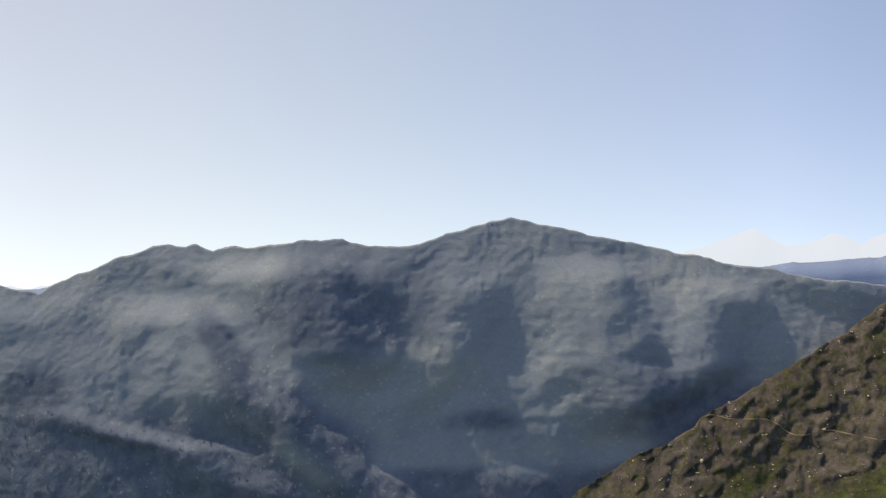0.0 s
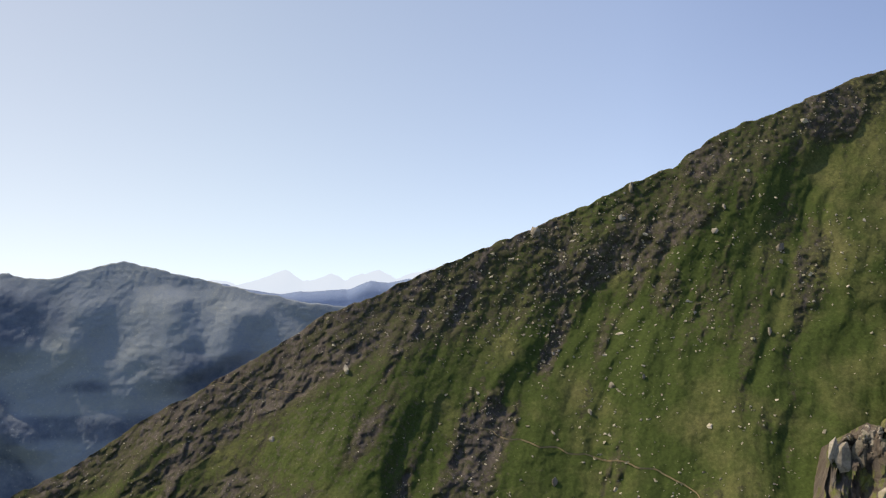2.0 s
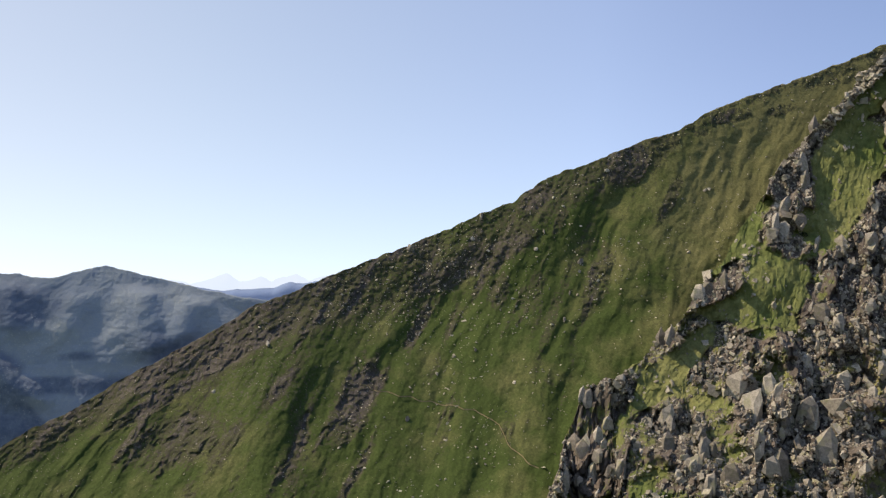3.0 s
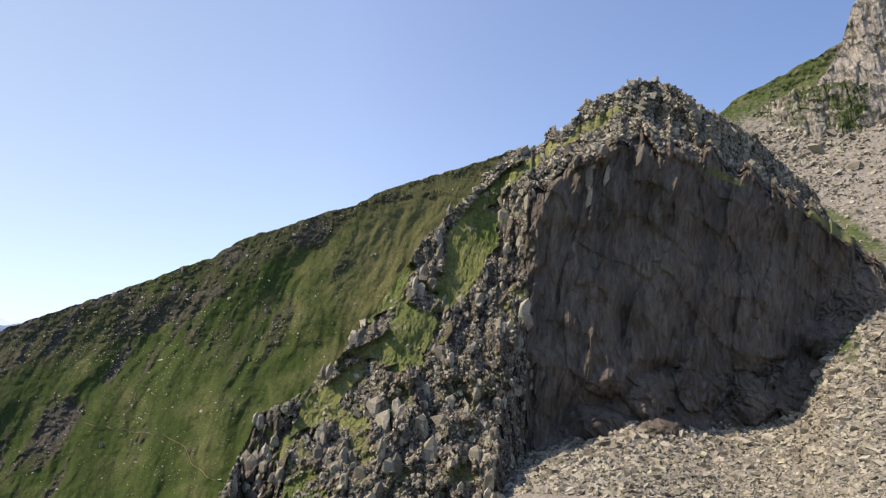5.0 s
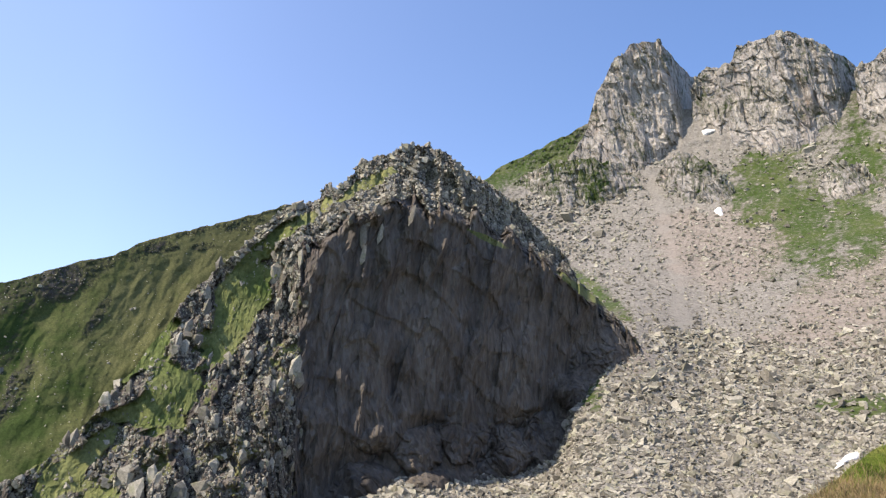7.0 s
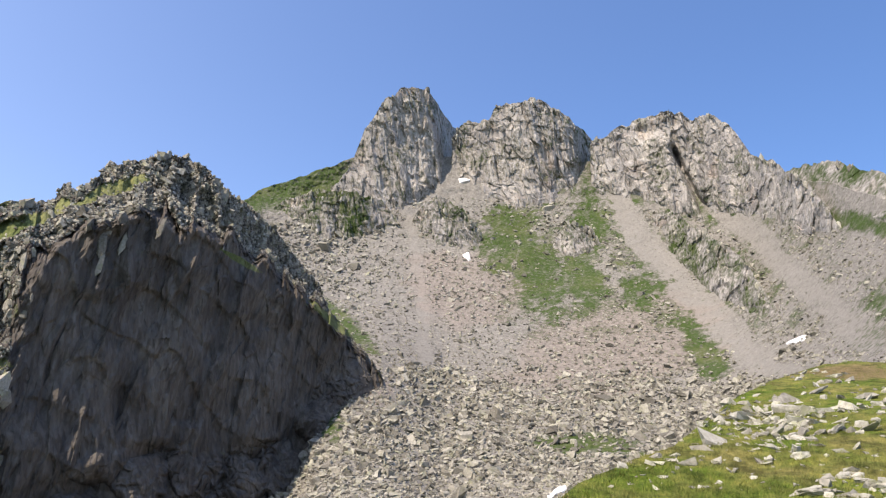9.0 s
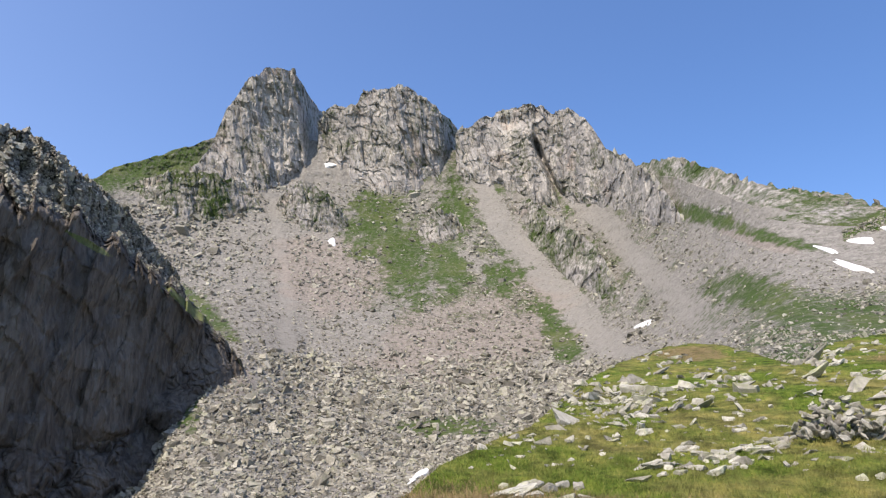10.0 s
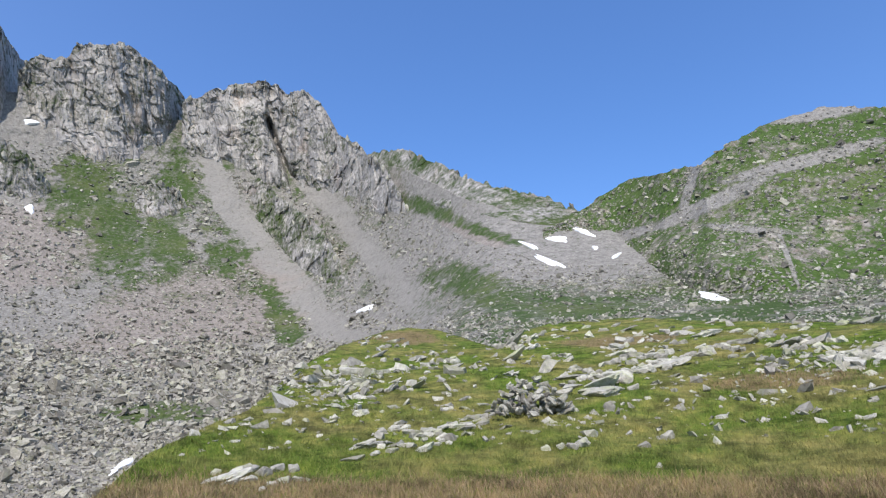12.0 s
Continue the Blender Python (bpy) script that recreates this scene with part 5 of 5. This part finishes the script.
# ---- the path across the hillside
def trail(bearings, width, name="hill_path"):
    fine = []
    for i in range(len(bearings) - 1):
        for f in np.linspace(0, 1, 12, endpoint=False):
            a = bearings[i][0] * (1 - f) + bearings[i + 1][0] * f
            e = bearings[i][1] * (1 - f) + bearings[i + 1][1] * f
            p = on("hillside", a + 0.05 * math.sin(7 * a), e + 0.06 * math.sin(5 * a))
            fine.append((p + (Vector((0, 0, EYE)) - p).normalized() * 0.2))
    verts = []
    for p in fine:
        verts += [tuple(p + Vector((0, 0, width / 2))), tuple(p - Vector((0, 0, width / 2)))]
    ob = new(name, mesh_from(name, np.array(verts), np.array([(2 * i, 2 * i + 1, 2 * i + 3, 2 * i + 2) for i in range(len(fine) - 1)]), [PATH_MAT]))
    return tagged(ob, "narrow trodden earth path across the green hillside", "path", kind="structure")


trail([(6.2, -4.8), (6.9, -5.1), (8.3, -5.4), (10.3, -5.8), (12.3, -6.1), (13.4, -6.4), (14.3, -7.0), (14.7, -7.9), (15.4, -8.6), (16.5, -9.3)], 0.13, "path")
trail([(-4.8, -3.1), (-4.1, -3.1), (-3.5, -3.2), (-2.9, -3.4), (-2.3, -3.4), (-1.7, -3.4), (-0.9, -3.5)], 0.06, "path")


# ---- grass on the shelf
def grass_material(name, low, high, straw=0.6):
    n = Nodes(name)
    c = n.ramp(n.geo.outputs["Random Per Island"], (0.0, low), (1.0, high))
    c = n.mix(n.ramp(n.noise(0.5, 5, 0.65), (0.40, 0.0), (0.62, straw)), c, (0.25, 0.21, 0.085))
    # The blades carry the same painted tussock shade.
    c = n.mix(1.0, c, n.ramp(n.noise(1.5, 5, 0.7), (0.36, (0.5, 0.52, 0.5)), (0.52, (1.0, 1.0, 1.0)), (0.66, (1.3, 1.22, 1.15))), "MULTIPLY")
    return n.done(c, 0.8, None, 0, 0, 0.2)


def blades(name, label, material, points, tall, seed, spread=0.25):
    g = np.random.default_rng(seed)
    k = len(points)
    h = tall * np.exp(g.normal(0, 0.3, k)) * (1 + 0 * points[:, 0])
    a = g.uniform(0, 6.28, k)
    w = 0.003 + 0.004 * g.random(k)
    side = np.stack([np.cos(a) * w, np.sin(a) * w, 0 * a], 1)
    tip = np.stack([g.normal(0, spread, k) * h + 0.12 * h, g.normal(0, spread, k) * h, h], 1)
    v = np.stack([points - side, points + side, points + tip], 1).reshape(-1, 3)
    f = np.arange(3 * k).reshape(-1, 3)
    return tagged(new(name, mesh_from(name, v, f, [material])), label, "grass", kind="stuff")


def brown_at(p, a, e):
    return knoll_marks(p, a, e, 0 * a)["brown"]


_p, _a, _e = pick("grass_knoll", 80000, lambda p, a, e: brown_at(p, a, e) * (e > -11) * (a > 68) * (a < 134), 71, 20)
blades("seeding_grass", "brown and straw-coloured seeding grass on the shelf", grass_material("seeding_grass", (0.12, 0.075, 0.042), (0.34, 0.26, 0.15), 0.35), _p, 0.10, 72, 0.5)
_p, _a, _e = pick("grass_knoll", 150000, lambda p, a, e: (1 - 0.55 * brown_at(p, a, e)) * (e > -11) * (a > 68) * (a < 134), 73, 10)
blades("turf_grass", "short green alpine grass covering the knoll", grass_material("turf_grass", (0.05, 0.085, 0.01), (0.20, 0.225, 0.05)), _p, 0.07, 74, 0.5)


# ---- woods on the far mountain
def far_woods():
    p, a, e = pick("far_mountain", 4200, lambda p, a, e: mountain_marks(p, a, e, 0 * a)["wood"] ** 2 * (e < -2.6) * (e > -7) * (a < 0), 81, 30)
    g = np.random.default_rng(82)
    k, sides = len(p), 5
    h = 0.10 * np.exp(g.normal(0, 0.3, k))
    verts = [p + np.stack([0 * h, 0 * h, h], 1)]
    for i in range(sides):
        t = 2 * math.pi * i / sides
        verts.append(p + np.stack([0.24 * h * math.cos(t), 0.24 * h * math.sin(t), -0.1 * h], 1))
    v = np.stack(verts, 1).reshape(-1, 3)
    f = np.array([(0, 1 + i, 1 + (i + 1) % sides) for i in range(sides)])
    faces = (np.arange(k)[:, None, None] * (sides + 1) + f[None]).reshape(-1, 3)
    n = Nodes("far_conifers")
    # Conifer colours are lifted to blue-grey, the painted haze again.
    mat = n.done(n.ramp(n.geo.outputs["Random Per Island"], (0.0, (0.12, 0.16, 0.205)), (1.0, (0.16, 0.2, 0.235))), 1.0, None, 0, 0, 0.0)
    return tagged(new("far_woods", mesh_from("far_woods", v, faces, [mat])), "dark conifer woods on the far mountain, blue-grey with painted haze", "woods", kind="stuff")


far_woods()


# ---- a dark shrub on the grassy back of the outcrop
def shrub(place, size):
    g = random.Random(31)
    bm = bmesh.new()
    for _ in range(140):
        d = Vector((g.gauss(0, 1), g.gauss(0, 1), abs(g.gauss(0, 0.9)))).normalized() * size * g.uniform(0.3, 1.0) ** 0.5 * 0.5
        m = Matrix.Translation(d) @ Euler((g.uniform(0, 6), g.uniform(0, 6), g.uniform(0, 6))).to_matrix().to_4x4()
        s = size * 0.12
        bm.faces.new([bm.verts.new(m @ Vector(c)) for c in ((-s, 0, 0), (0, -s * 0.6, 0), (s, 0, 0), (0, s * 0.6, 0))])
    me = bpy.data.meshes.new("shrub")
    bm.to_mesh(me)
    bm.free()
    n = Nodes("shrub_leaves")
    me.materials.append(n.done(n.ramp(n.geo.outputs["Random Per Island"], (0.0, (0.015, 0.025, 0.008)), (1.0, (0.04, 0.06, 0.018))), 0.8))
    ob = new("shrub", me)
    ob.location = place
    return tagged(ob, "small dark green shrub on the grassy back of the outcrop", "shrub")


shrub(on("rock_outcrop", 31.7, 4.1), 1.3)


# ---- the cairn on the far summit
def summit_cairn(place):
    bm = bmesh.new()
    bmesh.ops.create_cone(bm, cap_ends=True, segments=7, radius1=0.07, radius2=0.03, depth=0.15, matrix=Matrix.Translation((0, 0, 0.04)))
    for v in bm.verts:
        v.co += Vector((random.uniform(-0.012, 0.012), random.uniform(-0.012, 0.012), random.uniform(-0.01, 0.01)))
    me = bpy.data.meshes.new("summit_cairn")
    bm.to_mesh(me)
    bm.free()
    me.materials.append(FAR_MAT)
    ob = new("summit_cairn", me)
    ob.location = place
    return tagged(ob, "tiny stone cairn on the far summit, haze painted in", "cairn")


summit_cairn(on("far_mountain", -8.9, 1.58))
